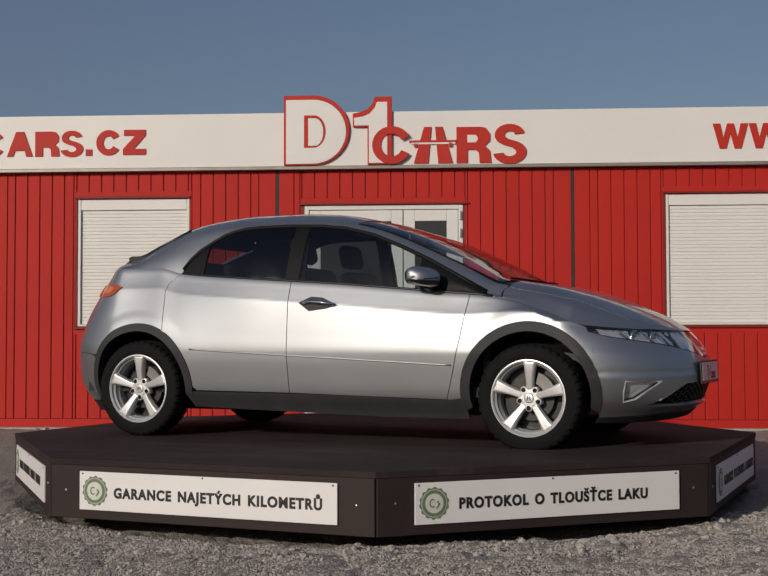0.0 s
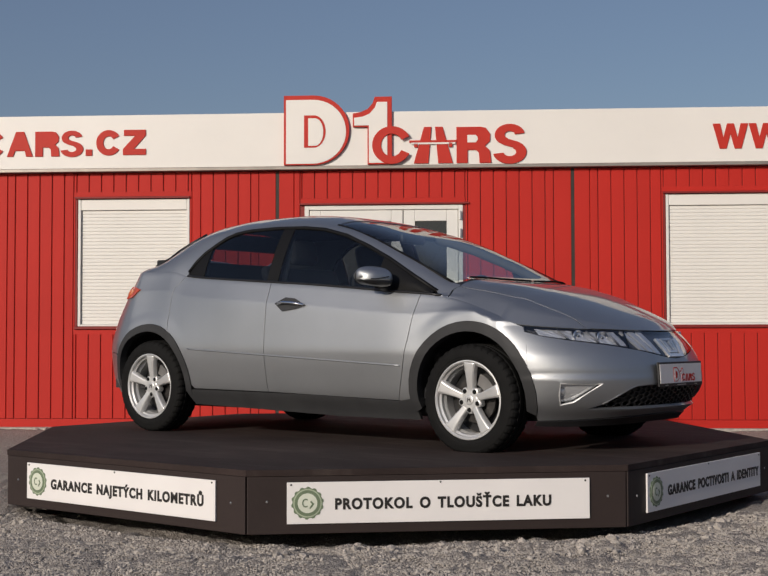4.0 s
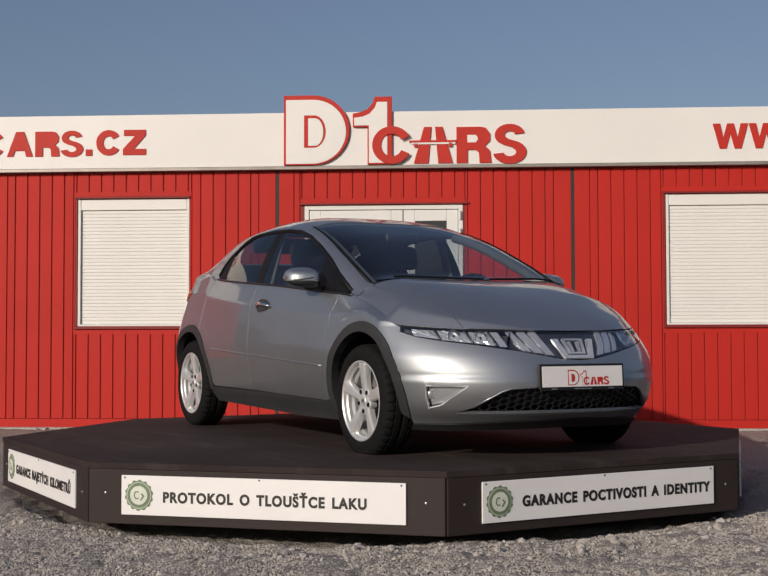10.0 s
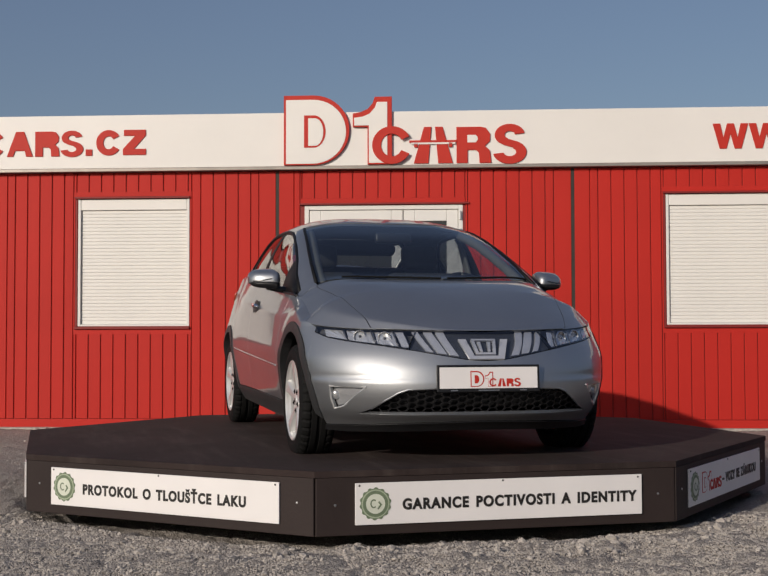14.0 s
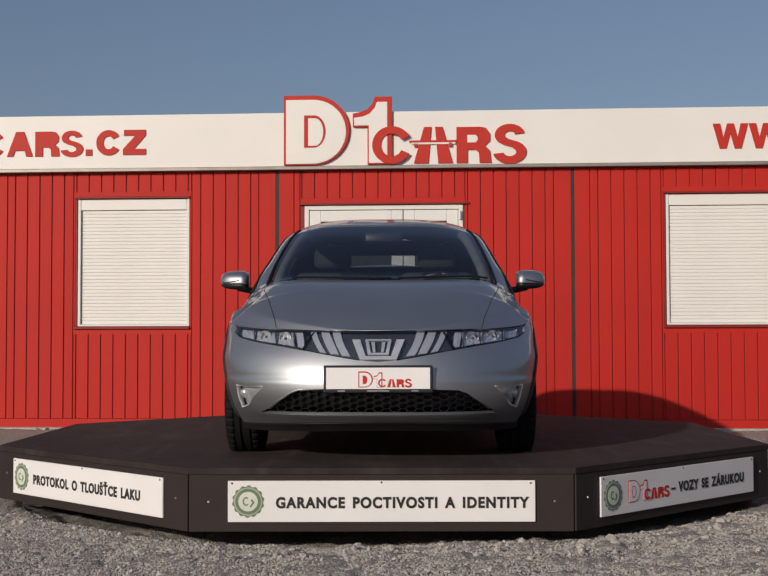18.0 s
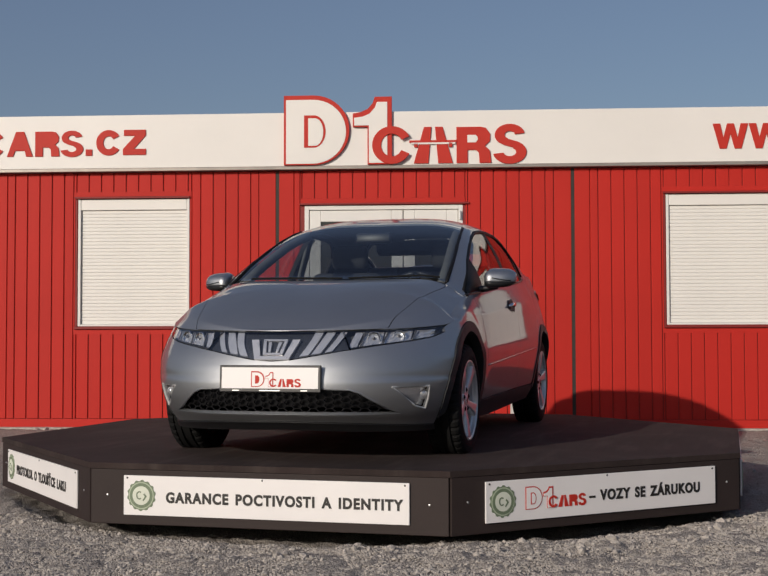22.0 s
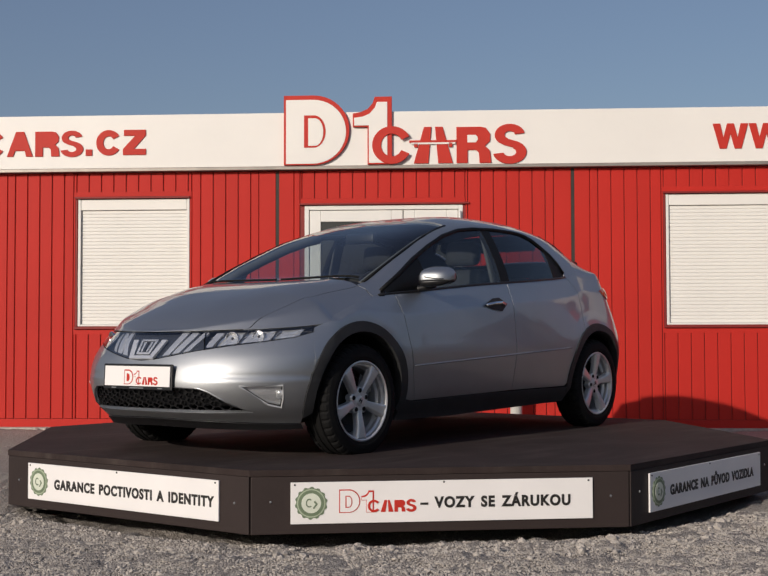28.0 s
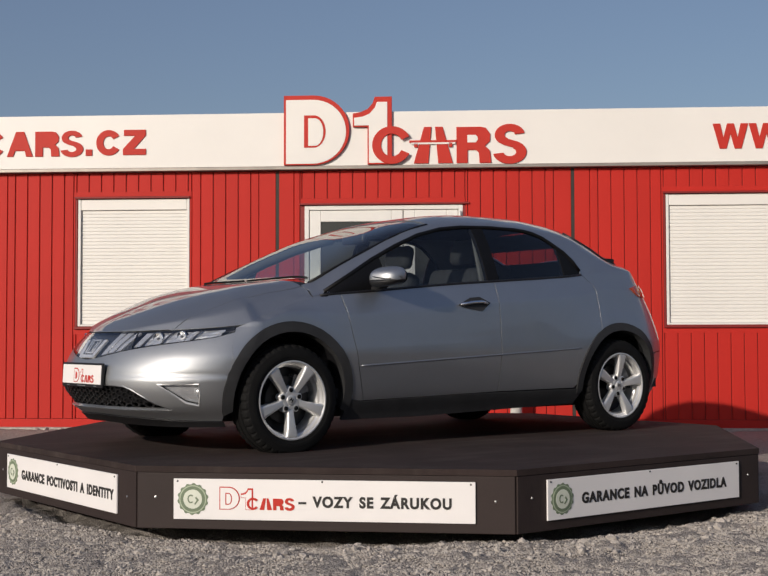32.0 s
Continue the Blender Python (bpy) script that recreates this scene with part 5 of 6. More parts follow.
def build_wheels():
    ri, sp, hb = rim_mesh(), spoke_mesh(), hub_mesh()
    tyres = {0.304: tyre_mesh(0.2855), 0.322: tyre_mesh(0.3035)}
    disc = mesh_from(lathe([(0.05, -0.01), (0.130, -0.01), (0.130, 0.01), (0.05, 0.01)], "y", 40), "brake_disc", STEEL, False)
    drum = mesh_from(lathe([(0.0, 0.03), (0.182, 0.03), (0.182, 0.06), (0.0, 0.06)], "y", 32), "wheel_back", BLACK, False)
    caliper = mesh_from(lathe([(0.085, -0.035), (0.150, -0.035), (0.150, 0.02), (0.085, 0.02)], "y", 60), "caliper", CALIPER, False)
    bm = bmesh.new()
    bm.from_mesh(caliper)
    bmesh.ops.delete(bm, geom=[v for v in bm.verts if not 15 < math.degrees(math.atan2(v.co.z, v.co.x)) % 360 < 75], context="VERTS")
    bm.to_mesh(caliper)
    bm.free()
    cap = mesh_from(lathe([(0, -0.078), (0.022, -0.0775), (0.028, -0.076), (0.030, -0.07)], "y", 24), "centre_cap", ALLOY, True)
    nut = mesh_from(lathe([(0, -0.005), (0.006, -0.005), (0.007, -0.001)], "y", 6), "wheel_nut", MATT_BLACK, False)
    well = mesh_from(lathe([(0.0, -0.0015), (0.0125, -0.0015), (0.0135, 0.002)], "y", 14), "nut_well", MATT_BLACK, False)
    mark = mesh_from(plate([(-0.012, -0.012), (-0.006, -0.012), (-0.005, -0.002), (0.005, -0.002), (0.006, -0.012), (0.012, -0.012), (0.009, 0.012), (0.004, 0.012), (0.004, 0.004), (-0.004, 0.004), (-0.004, 0.012), (-0.009, 0.012)], 0.002), "cap_mark", STEEL)
    for x, s, spin, hub_z in ((FA, -1, 2, 0.304), (RA, -1, 0, 0.322), (FA, 1, 36, 0.304), (RA, 1, 8, 0.322)):
        wheel = part("wheel", tyres[hub_z], RUBBER, car, "black tyre on a five-spoke alloy rim")
        wheel.matrix_basis = pose(x, s * 0.750, hub_z, 0, 0, 0 if s < 0 else 180)
        rim = part("rim", ri, ALLOY, wheel, "bright five-spoke alloy rim")
        rim.matrix_basis = pose(0, 0, 0, 0, spin, 0)
        part("brake_disc", disc, STEEL, wheel)
        part("caliper", caliper, CALIPER, wheel)
        part("hub", hb, ALLOY, rim)
        part("cap_mark", mark, STEEL, rim).location.y = -0.0795
        for k in range(5):
            part("spoke", sp, ALLOY, rim).matrix_basis = pose(0, 0, 0, 0, 72 * k, 0)
        part("wheel_back", drum, BLACK, wheel)
        part("centre_cap", cap, ALLOY, rim)
        for k in range(5):
            a = radians(54 + 72 * k)
            for nm, me in (("wheel_nut", nut), ("nut_well", well)):
                ob = part(nm, me, STEEL, rim)
                ob.location = (0.056 * math.cos(a), -0.0745, 0.056 * math.sin(a))
        # liner of the wheel housing
        bm = bmesh.new()
        rows = []
        for inner in (True, False):
            rows.append([])
            for a in range(-12, 193, 6):
                u, w = x + 0.362 * math.cos(radians(a)), ARCH_Z + 0.362 * math.sin(radians(a))
                rows[-1].append(bm.verts.new((u, s * (0.50 if inner else min(0.848, float(flank(u, w)[1]) - 0.02)), w)))
        for a, b, c, d in zip(rows[0], rows[0][1:], rows[1][1:], rows[1]):
            bm.faces.new((a, b, c, d))
        bm.faces.new(rows[0])
        part("wheel_liner", bm, BLACK, car)


build_wheels()


# ---- underside and cabin ----
def seat(x, y, w=0.50):
    bm = bmesh.new()
    add_box(bm, x - 0.26, x + 0.26, y - w / 2, y + w / 2, 0.44, 0.60, 0.05)
    part("seat_cushion", bm, INTERIOR, car, smooth=True)
    b = bmesh.new()
    add_box(b, -0.07, 0.07, -w / 2, w / 2, 0, 0.60, 0.05)
    ob = part("seat_back", b, INTERIOR, car, smooth=True)
    ob.matrix_basis = pose(x - 0.24, y, 0.52, 0, -18, 0)
    b = bmesh.new()
    add_box(b, -0.045, 0.045, -0.13, 0.13, 0.0, 0.17, 0.04)
    ob = part("headrest", b, INTERIOR, car, smooth=True)
    ob.matrix_basis = pose(x - 0.45, y, 1.125, 0, -12, 0)


def build_cabin():
    part("underbody", box(-1.65, 1.60, -0.56, 0.56, 0.182, 0.250, 0.02), BLACK, car)
    part("cabin_floor", box(-1.75, 1.05, -0.76, 0.76, 0.30, 0.36), INTERIOR, car)
    part("engine_bay", box(1.05, 1.86, -0.52, 0.52, 0.30, 0.66, 0.05), BLACK, car)
    part("bulkhead", box(1.02, 1.06, -0.74, 0.74, 0.30, 0.86), BLACK, car)
    for s in (-1, 1):
        seat(0.12, 0.36 * s)
        part("door_lining", box(-0.95, 0.95, s * 0.735 - 0.02, s * 0.735 + 0.02, 0.34, 0.90, 0.01), INTERIOR, car)
    b = bmesh.new()
    add_box(b, -1.15, -0.62, -0.62, 0.62, 0.44, 0.60, 0.05)
    part("rear_bench", b, INTERIOR, car, smooth=True)
    b = bmesh.new()
    add_box(b, -0.07, 0.07, -0.62, 0.62, 0, 0.56, 0.05)
    part("rear_backrest", b, INTERIOR, car, smooth=True).matrix_basis = pose(-1.10, 0, 0.52, 0, -20, 0)
    for y in (-0.40, 0.40):
        b = bmesh.new()
        add_box(b, -0.04, 0.04, -0.12, 0.12, 0, 0.12, 0.035)
        part("rear_headrest", b, INTERIOR, car, smooth=True).matrix_basis = pose(-1.30, y, 1.07, 0, -14, 0)
    b = bmesh.new()
    add_box(b, 0.62, 1.05, -0.70, 0.70, 0.66, 0.885, 0.06)
    part("dashboard", b, INTERIOR, car, smooth=True)
    part("parcel_shelf", box(-1.62, -1.30, -0.56, 0.56, 0.96, 0.98), INTERIOR, car)
    bm = bmesh.new()
    tube(bm, [(0.185 * math.cos(a), 0.185 * math.sin(a), 0) for a in np.linspace(0, 2 * math.pi, 33)], 0.016, 8)
    add_box(bm, -0.18, 0.18, -0.03, 0.03, -0.03, -0.005, 0.01)
    part("steering_wheel", bm, BLACK, car, smooth=True).matrix_basis = pose(0.52, 0.36, 0.88, 0, -62, 0)
    b = bmesh.new()
    add_box(b, -0.02, 0.02, -0.12, 0.12, -0.035, 0.035, 0.015)
    part("rear_view_mirror", b, BLACK, car, smooth=True).matrix_basis = pose(0.30, 0, 1.29, 0, -8, 0)
    part("headliner", skin(upper, [(q_at(0.12), 1.0), at_xy(0.10, 0.3), at_xy(0.06, 0.50), at_xy(-0.7, 0.53), at_xy(-1.17, 0.40), (q_at(-1.17), 1.0)], both=True, lift=-0.035, flange=0.0, step=(0.08, 0.08)), INTERIOR, car).data.materials.append(INTERIOR)


build_cabin()


def inner_linings():
    """The tailgate's lining under the roof, the pillars between the side windows."""
    b = bmesh.new()
    add_box(b, -0.05, 0.05, -0.40, 0.40, -0.055, 0.045, 0.02)
    part("tailgate_lining", b, INTERIOR, car, smooth=True).matrix_basis = pose(-1.19, 0, 1.335, 0, -22, 0)
    for s in (1, -1):
        b = bmesh.new()
        add_box(b, -0.045, 0.045, -0.012, 0.012, 0.0, 0.37, 0.010)
        part("belt_pillar", b, TRIM_GREY, car, smooth=True).matrix_basis = pose(-0.215, s * 0.715, 0.95, s * 15, 0, 0)


inner_linings()


# ---- lamps, grille, plate, mirrors, handles ----
def front_band():
    """The band across the nose: lamp units at both ends, a glazed grille between."""
    zl = lambda q: float(np.interp(q, [p[0] for p in LAMP_LOW], [p[1] for p in LAMP_LOW]))
    q_a, q_b, q_c = LAMP_LOW[0][0], q_front(0.372, 0.62), q_front(0.367, 0.62)
    up = lambda a, b, n: [(q, float(BELT(q)) - 0.006) for q in np.linspace(a, b, n)]
    dn = lambda a, b, n: [(q, zl(q) + 0.004) for q in np.linspace(a, b, n)]
    lamp = [(1.665, 0.702)] + up(q_a - 0.01, q_b, 14)[1:] + dn(q_b, q_a + 0.02, 12)
    mid = up(q_c, 2.6, 10) + dn(2.6, q_c, 10)
    dish = lambda r0: lathe([(0.0, -0.030), (r0 * 0.35, -0.027), (r0 * 0.7, -0.016), (r0 * 0.97, 0.0), (r0 * 1.05, 0.002), (r0 * 1.08, -0.006), (r0 * 1.08, -0.03)], "z", 24)
    rnd = random.Random(5)
    for s, ob in enumerate(panel("headlamp", LAMP_GREY, flank, lamp, lift=-0.040, flange=-0.038, step=(0.025, 0.02), label="clear-glass headlamp with bright reflectors")):
        sg = -1 if s else 1
        me = skin(flank, lamp, mirror=bool(s), lift=0.0, flange=0.0, step=(0.03, 0.02))
        me.materials.append(LENS)
        part("lens", me, LENS, ob)

        def band(y, k):
            """A point of the lamp's opening: y across the car, k from its lower (0) to its upper edge (1)."""
            q = q_front(y, 0.62)
            z = (zl(q) + 0.006) * (1 - k) + (float(BELT(q)) - 0.010) * k
            return flank(q_front(y, z), z)

        def facets(name, y0, y1, k0, k1, ny, nk, depth, rough, mat, lean=0.0):
            """A cut reflector: small flat facets at uneven depths behind the lens."""
            bm = bmesh.new()
            g = []
            for a in range(ny + 1):
                g.append([])
                for b in range(nk + 1):
                    k = k0 + (k1 - k0) * b / nk
                    p = band(y0 + (y1 - y0) * a / ny + lean * k, k)
                    d = depth + rnd.uniform(-rough, rough)
                    g[-1].append(bm.verts.new((p[0] - d, sg * (p[1] - d * 0.35), p[2])))
            for a in range(ny):
                for b in range(nk):
                    bm.faces.new((g[a][b], g[a + 1][b], g[a + 1][b + 1]))
                    bm.faces.new((g[a][b], g[a + 1][b + 1], g[a][b + 1]))
            return part(name, bm, mat, ob)
        facets("side_reflector", 0.658, 0.742, 0.08, 0.94, 6, 4, 0.020, 0.004, REFLECTOR)
        facets("main_reflector", 0.532, 0.650, 0.03, 0.97, 8, 4, 0.022, 0.004, REFLECTOR)
        facets("dip_reflector", 0.434, 0.526, 0.03, 0.97, 6, 4, 0.020, 0.004, REFLECTOR)
        facets("inner_reflector", 0.379, 0.416, 0.03, 0.95, 2, 3, 0.014, 0.002, REFLECTOR, 0.016)
        for y0, k, r0 in ((0.592, 0.52, 0.030), (0.482, 0.50, 0.033)):
            p = band(y0, k)
            m = Matrix.Translation((p[0] - 0.016, sg * p[1], p[2])) @ pose(0, 0, 0, 0, 0, sg * 22) @ pose(0, 0, 0, 0, 84, 0)
            part("bowl", dish(r0), CHROME, ob, smooth=True).matrix_basis = m
            bm = lathe([(0.0, 0.004), (r0 * 0.2, 0.002), (r0 * 0.26, -0.006), (r0 * 0.26, -0.028)], "z", 14)
            part("bulb_cap", bm, LAMP_GREY, ob, smooth=True).matrix_basis = m
        for y0, lean in ((0.528, 0.012), (0.652, 0.010), (0.426, 0.014)):
            pts = [band(y0 + lean * k, k) for k in np.linspace(0.0, 1.0, 5)]
            bm = bmesh.new()
            tube(bm, [(p[0] - 0.010, sg * p[1], p[2]) for p in pts], 0.0045, 6)
            part("web", bm, LAMP_GREY, ob, smooth=True)
    gr = panel("grille", GRILLE_GREY, flank, mid, both=True, lift=-0.02, flange=-0.018, step=(0.03, 0.02), label="black grille behind clear glazing, chrome badge in the middle")[0]
    me = skin(flank, mid, both=True, lift=0.0, flange=0.0, step=(0.03, 0.02))
    me.materials.append(LENS)
    part("grille_glazing", me, LENS, gr)
    for s in (False, True):
        for yt, wide in ((0.352, 0.030), (0.296, 0.040), (0.236, 0.040)):
            z1, z0 = 0.684, zl(q_front(yt - 0.05, 0.58)) + 0.010
            out = [(q_front(y, z), z) for y, z in ((yt, z1), (yt - wide, z1), (yt - wide - 0.056, z0 - 0.003), (yt - 0.052, z0 + 0.003))]
            me = skin(flank, out, mirror=s, lift=-0.008, flange=0.012, step=(0.02, 0.02))
            me.materials.append(REFLECTOR)
            part("grille_bar", me, REFLECTOR, gr)
    # badge: a chrome frame
    fr = bmesh.new()
    wing = [(-0.132, 0.122), (-0.092, 0.122), (-0.064, 0.022), (-0.092, 0.0)]
    side = [(-0.066, 0.120), (-0.050, 0.120), (-0.036, 0.034), (-0.052, 0.030)]
    bar = [(-0.036, 0.106), (-0.018, 0.106), (-0.014, 0.044), (-0.026, 0.044)]
    flip = lambda pts: [(-a, b) for a, b in pts]
    for pts in (wing, flip(wing), [(-0.092, 0.0), (0.092, 0.0), (0.064, 0.020), (-0.064, 0.020)], side, flip(side), [(-0.052, 0.028), (0.052, 0.028), (0.040, 0.040), (-0.040, 0.040)],
                [(-0.066, 0.114), (0.066, 0.114), (0.064, 0.124), (-0.064, 0.124)], bar, flip(bar)):
        b = plate(pts, 0.012)
        me = bpy.data.meshes.new("tmp")
        b.to_mesh(me)
        b.free()
        fr.from_mesh(me)
        bpy.data.meshes.remove(me)
    bmesh.ops.rotate(fr, verts=fr.verts[:], cent=(0, 0, 0), matrix=Matrix.Rotation(radians(90), 3, "Z"))
    part("badge", fr, REFLECTOR, gr).matrix_basis = pose(2.165, 0, 0.540, 0, -36, 0)
    # lower grille: honeycomb in front of a dark duct
    low = [(q, z) for q, z in GRILLE]
    duct = panel("lower_grille", BLACK, flank, low, both=True, lift=-0.05, flange=-0.038, step=(0.04, 0.03), label="black honeycomb lower grille")[0]
    poly = np.array(low)
    hexes = bmesh.new()
    r = 0.0275
    for i in range(18):
        for j in range(7):
            y = i * r * 1.5
            z = 0.262 + j * r * 1.074 + (i % 2) * r * 0.537
            if z > 0.384 or z < 0.268 or y > 0.56:
                continue
            q = q_front(max(y, 0.001), z)
            if not inside(np.array([[min(q, 2.595), z]]), poly)[0]:
                continue
            for sg in ((1, -1) if i else (1,)):
                rings = [[], [], []]
                for a in range(6):
                    for rr, back_, rg in ((r * 1.0, 0.025, rings[0]), (r * 0.88, 0.025, rings[1]), (r * 0.84, 0.040, rings[2])):
                        yy, zz = y + rr * math.cos(radians(60 * a)), min(max(z + rr * 0.62 * math.sin(radians(60 * a)), 0.262), 0.392)
                        p = flank(q_front(abs(yy) + 1e-4, zz), zz)
                        rg.append(hexes.verts.new((p[0] - back_, sg * (p[1] if yy >= 0 else -p[1]), zz)))
                for r0, r1 in zip(rings, rings[1:]):
                    for a in range(6):
                        hexes.faces.new((r0[a], r0[(a + 1) % 6], r1[(a + 1) % 6], r1[a]))
    part("honeycomb", hexes, BLACK, duct)
    # fog lamps
    for s in (False, True):
        me = skin(flank, FOG, mirror=s, lift=-0.03, flange=-0.03, step=(0.02, 0.02))
        me.materials.append(REFLECTOR)
        fg = part("fog_lamp", me, REFLECTOR, car, "triangular fog lamp in a bright bezel")
        me = skin(flank, FOG, mirror=s, lift=-0.003, flange=0.0, step=(0.02, 0.02))
        me.materials.append(LENS)
        part("lens", me, LENS, fg)
        p = flank(q_front(0.70, 0.35), 0.35)
        bm = lathe([(0.0, 0.0), (0.02, 0.003), (0.028, 0.016), (0.030, 0.02)], "z", 20)
        part("bulb_bowl", bm, REFLECTOR, fg, smooth=True).matrix_basis = Matrix.Translation((p[0] - 0.042, p[1] * (-1 if s else 1), 0.355)) @ pose(0, 0, 0, 0, -80, 0)
        rimb = bmesh.new()
        loop = [flank(q, z) for q, z in FOG + FOG[:1]]
        tube(rimb, [(p[0], p[1] * (-1 if s else 1), p[2]) for p in loop], 0.005, 6)
        part("bezel", rimb, ALLOY, fg)
    # plate
    pl = part("plate_holder", box(-0.012, 0, -0.271, 0.271, 0.0, 0.136, 0.004), BLACK, car, "white dealer plate in a black holder")
    pl.matrix_basis = pose(2.190, 0, 0.375, 0, -3, 0)
    face = part("plate", box(0, 0.003, -0.258, 0.258, 0.018, 0.124, 0.001), PANEL, pl)
    q = lambda pts: [(-0.098 + (x + 1.008) * 0.108, 0.026 + (z - 2.722) * 0.108) for x, z in pts]
    for nm, pts, dep, mt in (("logo_rim", bow(-1.008, 2.722, 0.668, 0.735), 0.001, SIGN_RED), ("logo_face", bow(-0.96, 2.76, 0.56, 0.635), 0.0015, PANEL), ("logo_core", bow(-0.81, 2.88, 0.22, 0.38), 0.002, SIGN_RED),
                             ("logo_step", STEP, 0.001, SIGN_RED), ("logo_step_face", STEP_FACE, 0.0015, PANEL), ("logo_ring", open_ring(-0.104, 2.73, 0.40, 0.385), 0.002, SIGN_RED),
                             ("logo_block", notch_block(0.75, 2.727, 0.352, 0.368), 0.001, SIGN_RED), ("logo_bend", wave_block(1.122, 2.722, 0.338, 0.393), 0.001, SIGN_RED),
                             ("logo_bar", [(0.31, 2.728), (0.46, 2.728), (0.52, 3.1), (0.43, 3.1)], 0.001, SIGN_RED), ("logo_bar", [(0.56, 2.728), (0.72, 2.728), (0.60, 3.1), (0.54, 3.1)], 0.001, SIGN_RED)):
        part(nm, plate(q(pts), dep), mt, pl).matrix_basis = pose(0.0032 + dep, 0, 0, 0, 0, 90)
    for a, b in ((-0.20, -0.165), (-0.055, 0.055), (0.165, 0.20)):
        part("lettering_bar", box(0.0, 0.001, a, b, 0.006, 0.011), ZINC, pl)


def door_mirror(s):
    def squared(v, e):
        return math.copysign(abs(v) ** e, v)

    def point(v, a):
        """The housing's skin: v runs outwards along it, a goes round its section."""
        size = max(1 - v ** 5, 0.0) ** 0.4 * (0.72 + 0.28 * min(1.0, v / 0.15))
        u, w = squared(math.cos(a), 0.62), squared(math.sin(a), 0.62)
        x = u * (0.128 - 0.045 * v if u > 0 else 0.054) * size
        z = w * ((0.064 - 0.010 * v) if w > 0 else 0.052) * size - 0.020 * max(u, 0) + 0.006 * v
        return Vector((x - 0.012 * v, -0.088 + 0.176 * v, z))

    def loft(lo, hi):
        b = bmesh.new()
        rows = []
        for i in range(15):
            v = min(1.0, 1.0 - (1.0 - i / 14) ** 1.5)
            rows.append([])
            for k in range(36):
                p = point(v, 2 * math.pi * k / 36)
                p.z = min(max(p.z, lo), hi)
                rows[-1].append(b.verts.new(p))
        for r0, r1 in zip(rows, rows[1:]):
            for k in range(36):
                b.faces.new((r0[k], r0[(k + 1) % 36], r1[(k + 1) % 36], r1[k]))
        b.faces.new(rows[0][::-1])
        bmesh.ops.remove_doubles(b, verts=b.verts[:], dist=1e-5)
        return b
    ob = part("door_mirror", loft(-0.024, 1.0), PAINT, car, "silver door mirror on a dark foot", smooth=True)
    ob.matrix_basis = pose(0.685, s * 0.910, 1.000, 0, 0, -3 * s) @ Matrix.Diagonal((1, s, 1, 1))
    part("mirror_base", loft(-1.0, -0.026), BLACK, ob, smooth=True)
    arm = bmesh.new()
    tube(arm, [(0.03, -0.02, -0.045), (0.03, -0.09, -0.060), (0.045, -0.14, -0.068), (0.06, -0.19, -0.075)], 0.020, 8)
    part("mirror_foot", arm, BLACK, ob, smooth=True)
    line = bmesh.new()
    tube(line, [point(v, a) for v, a in ((0.30, 0.12), (0.45, 0.06), (0.60, 0.02), (0.75, 0.0), (0.88, 0.0))], 0.0035, 6)
    part("indicator", line, GLOSS_BLACK, ob)
    gl = bmesh.new()
    bmesh.ops.create_circle(gl, cap_ends=True, segments=24, radius=1)
    for v in gl.verts:
        v.co = Vector((-0.056, v.co.x * 0.080, v.co.y * 0.046 + 0.003))
    part("mirror_glass", gl, CHROME, ob)


def door_handle(s):
    p = flank(0.0, 0.855)
    cup = bmesh.new()
    pts = [(-0.135, 0.004), (-0.05, 0.042), (0.03, 0.034), (0.132, -0.014), (0.05, -0.034), (-0.06, -0.048)]
    f = cup.faces.new([cup.verts.new((u, 0, v)) for u, v in pts])
    r = bmesh.ops.inset_region(cup, faces=[f], thickness=0.012, depth=-0.015)
    ob = part("door_handle", cup, PLASTIC, car, "dark recessed grip with a bright pull")
    ob.matrix_basis = Matrix.Translation((0, s * (p[1] + 0.004), 0.857)) @ Matrix.Diagonal((1, -s, 1, 1)) @ pose(0, 0, 0, -14, 0, 0)
    bar = bmesh.new()
    tube(bar, [(-0.10, -0.004, 0.0), (-0.05, -0.014, 0.006), (0.03, -0.016, 0.0), (0.115, -0.004, -0.012)], 0.011, 8)
    part("pull", bar, CHROME, ob, smooth=True)


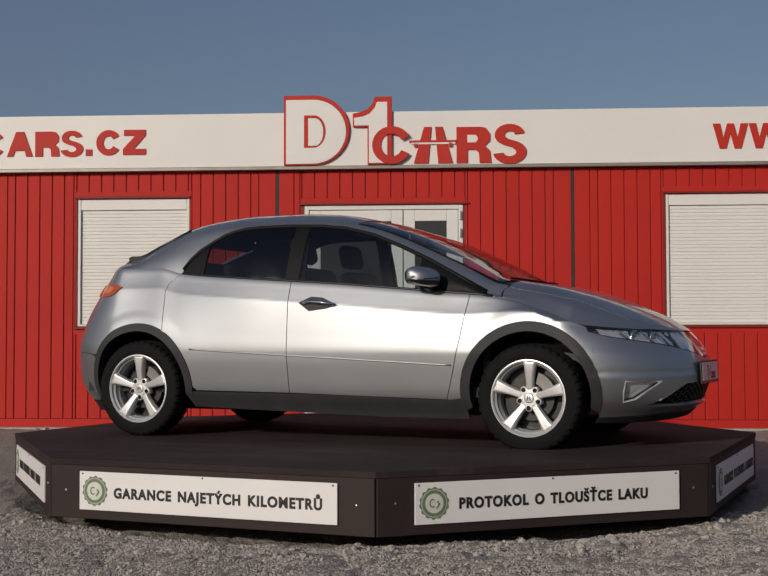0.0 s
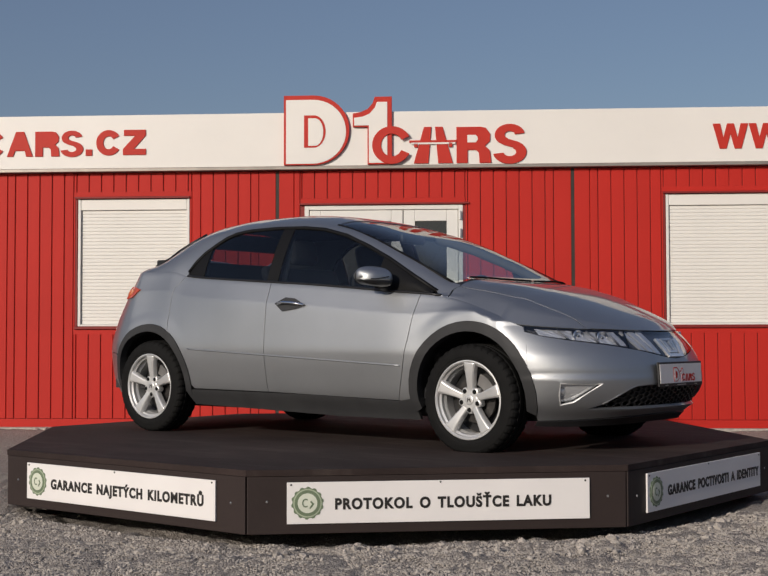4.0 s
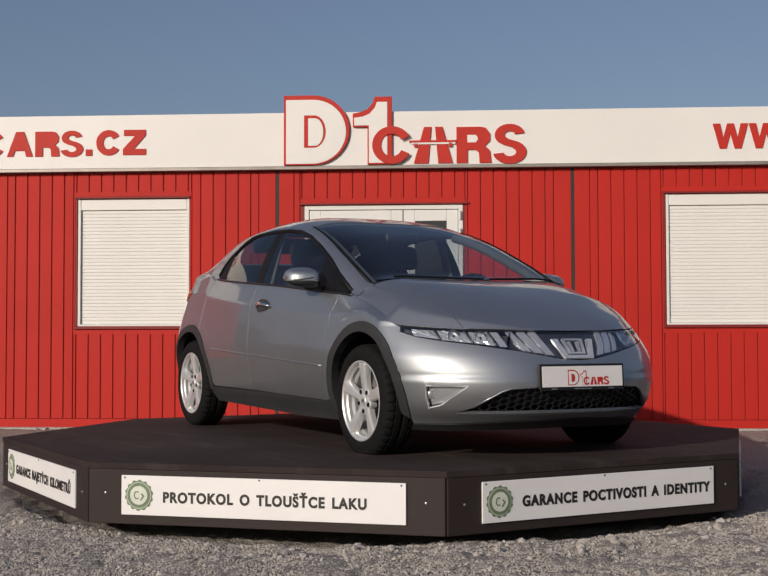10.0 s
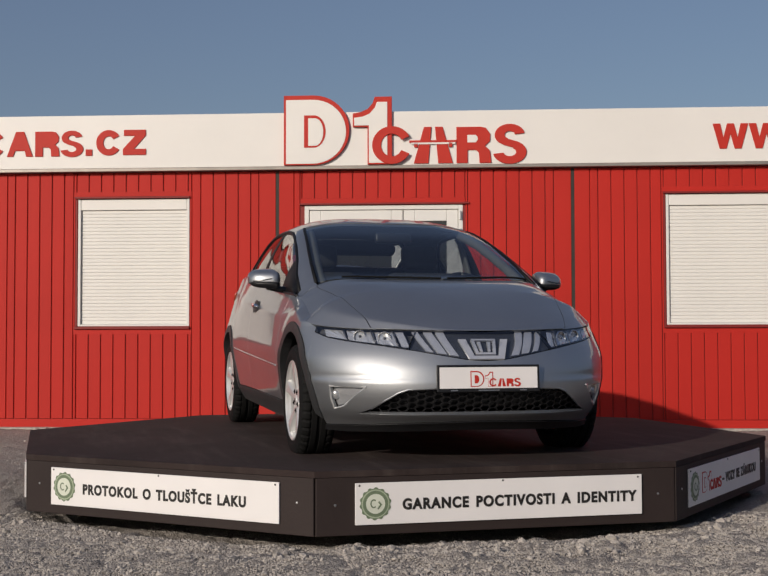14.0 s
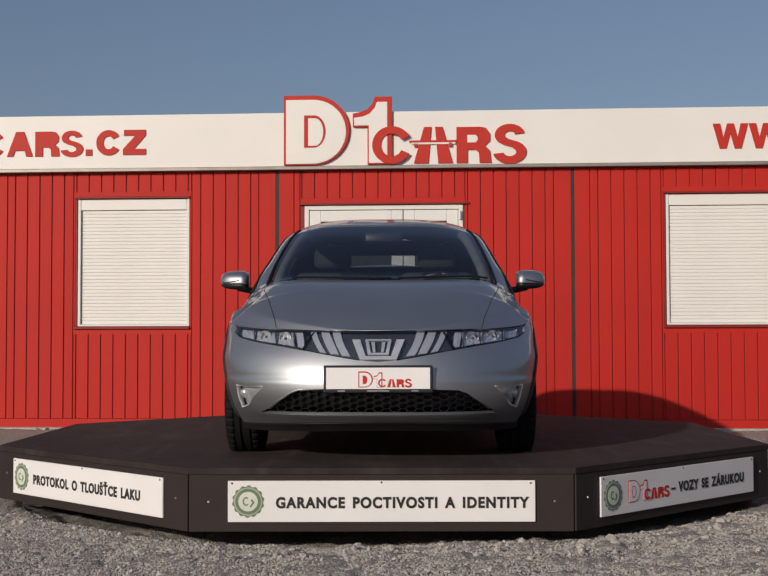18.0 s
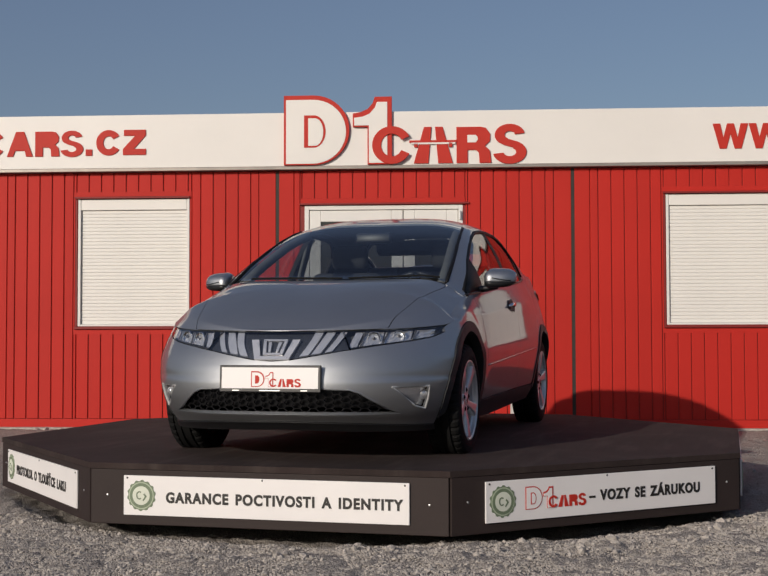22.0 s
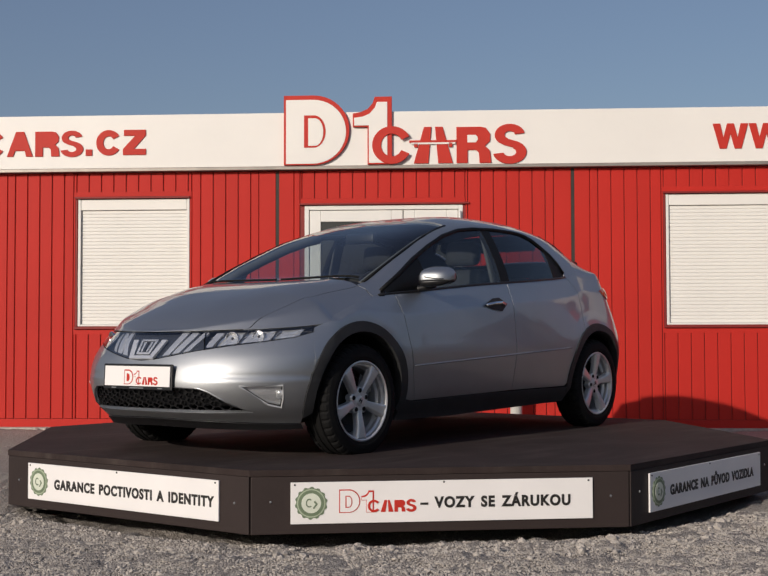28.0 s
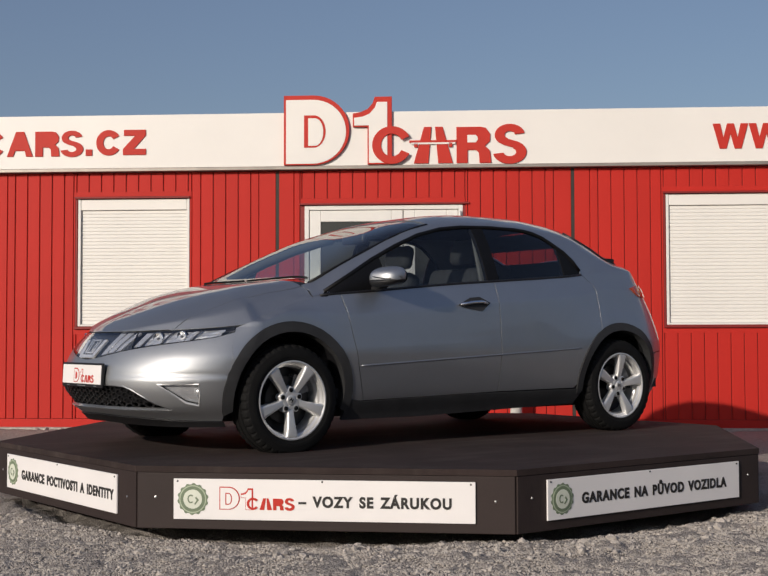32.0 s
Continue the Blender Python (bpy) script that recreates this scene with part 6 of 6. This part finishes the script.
def tail_parts():
    for s in (False, True):
        zt = [(-1.475, 0.980), (-1.53, 0.993), (-1.60, 1.000), (-1.72, 1.000), (-1.95, 0.990), (-1.95, 0.925), (-1.72, 0.918), (-1.60, 0.925), (-1.53, 0.948)]
        me = skin(flank, zt, mirror=s, lift=0.010, flange=0.03, step=(0.03, 0.02))
        me.materials.append(RED_LENS)
        lamp = part("tail_lamp", me, RED_LENS, car, "red tail lamp with an amber middle")
        me = skin(flank, [(-1.56, 0.972), (-1.64, 0.985), (-1.78, 0.980), (-1.78, 0.945), (-1.64, 0.942)], mirror=s, lift=0.013, flange=0.01, step=(0.03, 0.02))
        me.materials.append(AMBER)
        part("indicator_lens", me, AMBER, lamp)
    # a wing across the tailgate: flat on top, its tip hanging over the tail
    bm = bmesh.new()
    rows = []
    for y in np.linspace(-0.53, 0.53, 25):
        k = 1 - 0.10 * abs(y / 0.53) ** 3
        drop = 0.012 * (y / 0.53) ** 2
        rows.append([bm.verts.new((x * k, y, z - drop)) for x, z in ((-1.545, 1.205), (-1.64, 1.213), (-1.745, 1.214), (-1.765, 1.205), (-1.755, 1.180), (-1.72, 1.135), (-1.69, 1.10), (-1.60, 1.10))])
    for r0, r1 in zip(rows, rows[1:]):
        for i in range(8):
            bm.faces.new((r0[i], r0[(i + 1) % 8], r1[(i + 1) % 8], r1[i]))
    bm.faces.new(rows[0])
    bm.faces.new(rows[-1][::-1])
    part("spoiler", bm, BLACK, car, "dark rear spoiler")
    for sg in (1, -1):
        bm = bmesh.new()
        pts = [upper(*at_xy(x, y)) for x, y in ((-1.15, 0.455), (-1.24, 0.53), (-1.35, 0.53), (-1.46, 0.52), (-1.60, 0.505), (-1.70, 0.50))]
        tube(bm, [(p[0], sg * p[1], p[2] + 0.004) for p in pts], 0.009, 8)
        part("rear_glass_seal", bm, BLACK, car, smooth=True)


def wipers():
    for y0, y1, x0, x1 in ((0.10, 0.62, 1.20, 1.11), (-0.52, 0.06, 1.15, 1.20)):
        bm = bmesh.new()
        pts = []
        for k in np.linspace(0, 1, 10):
            x, y = x0 + (x1 - x0) * k, y0 + (y1 - y0) * k
            q, t = at_xy(x - 0.03, abs(y))
            p = upper(np.array(q), np.array(t))
            pts.append((p[0], y, p[2] + 0.005))
        tube(bm, pts, 0.0065, 6)
        part("wiper", bm, RUBBER, car)


front_band()
for side in (1, -1):
    door_mirror(side)
    door_handle(side)
tail_parts()
wipers()


# ---- what turns: the stage and the car on it ----
TURN = [(0, -23.92), (1, -27.78), (2, -31.5), (3, -35.11), (3.5, -36.84), (5.5, -44.22), (6, -46.14), (7, -49.7), (8, -53.52), (9, -57.07), (10, -61.1),
        (11, -64.45), (12, -68.39), (13, -71.93), (14, -75.7), (14.5, -77.51), (16.5, -85.23), (17, -87.19), (18, -90.82), (19, -94.46), (20, -98.18),
        (21, -101.95), (22, -105.71), (23, -109.48), (24, -113.1), (25, -116.98), (25.5, -118.69), (27.5, -126.24), (28, -128.17), (29, -131.9), (30, -135.61),
        (31, -139.36), (32, -143.08)]
CAR_ON_DECK = pose(-0.061, 0.003, 0.3195)


def motions():
    walk(turntable, [(t, pose(0, 0, 0, 0, 0, a)) for t, a in TURN])
    walk(car, [(t, pose(0, 0, 0, 0, 0, a) @ CAR_ON_DECK) for t, a in TURN])


motions()
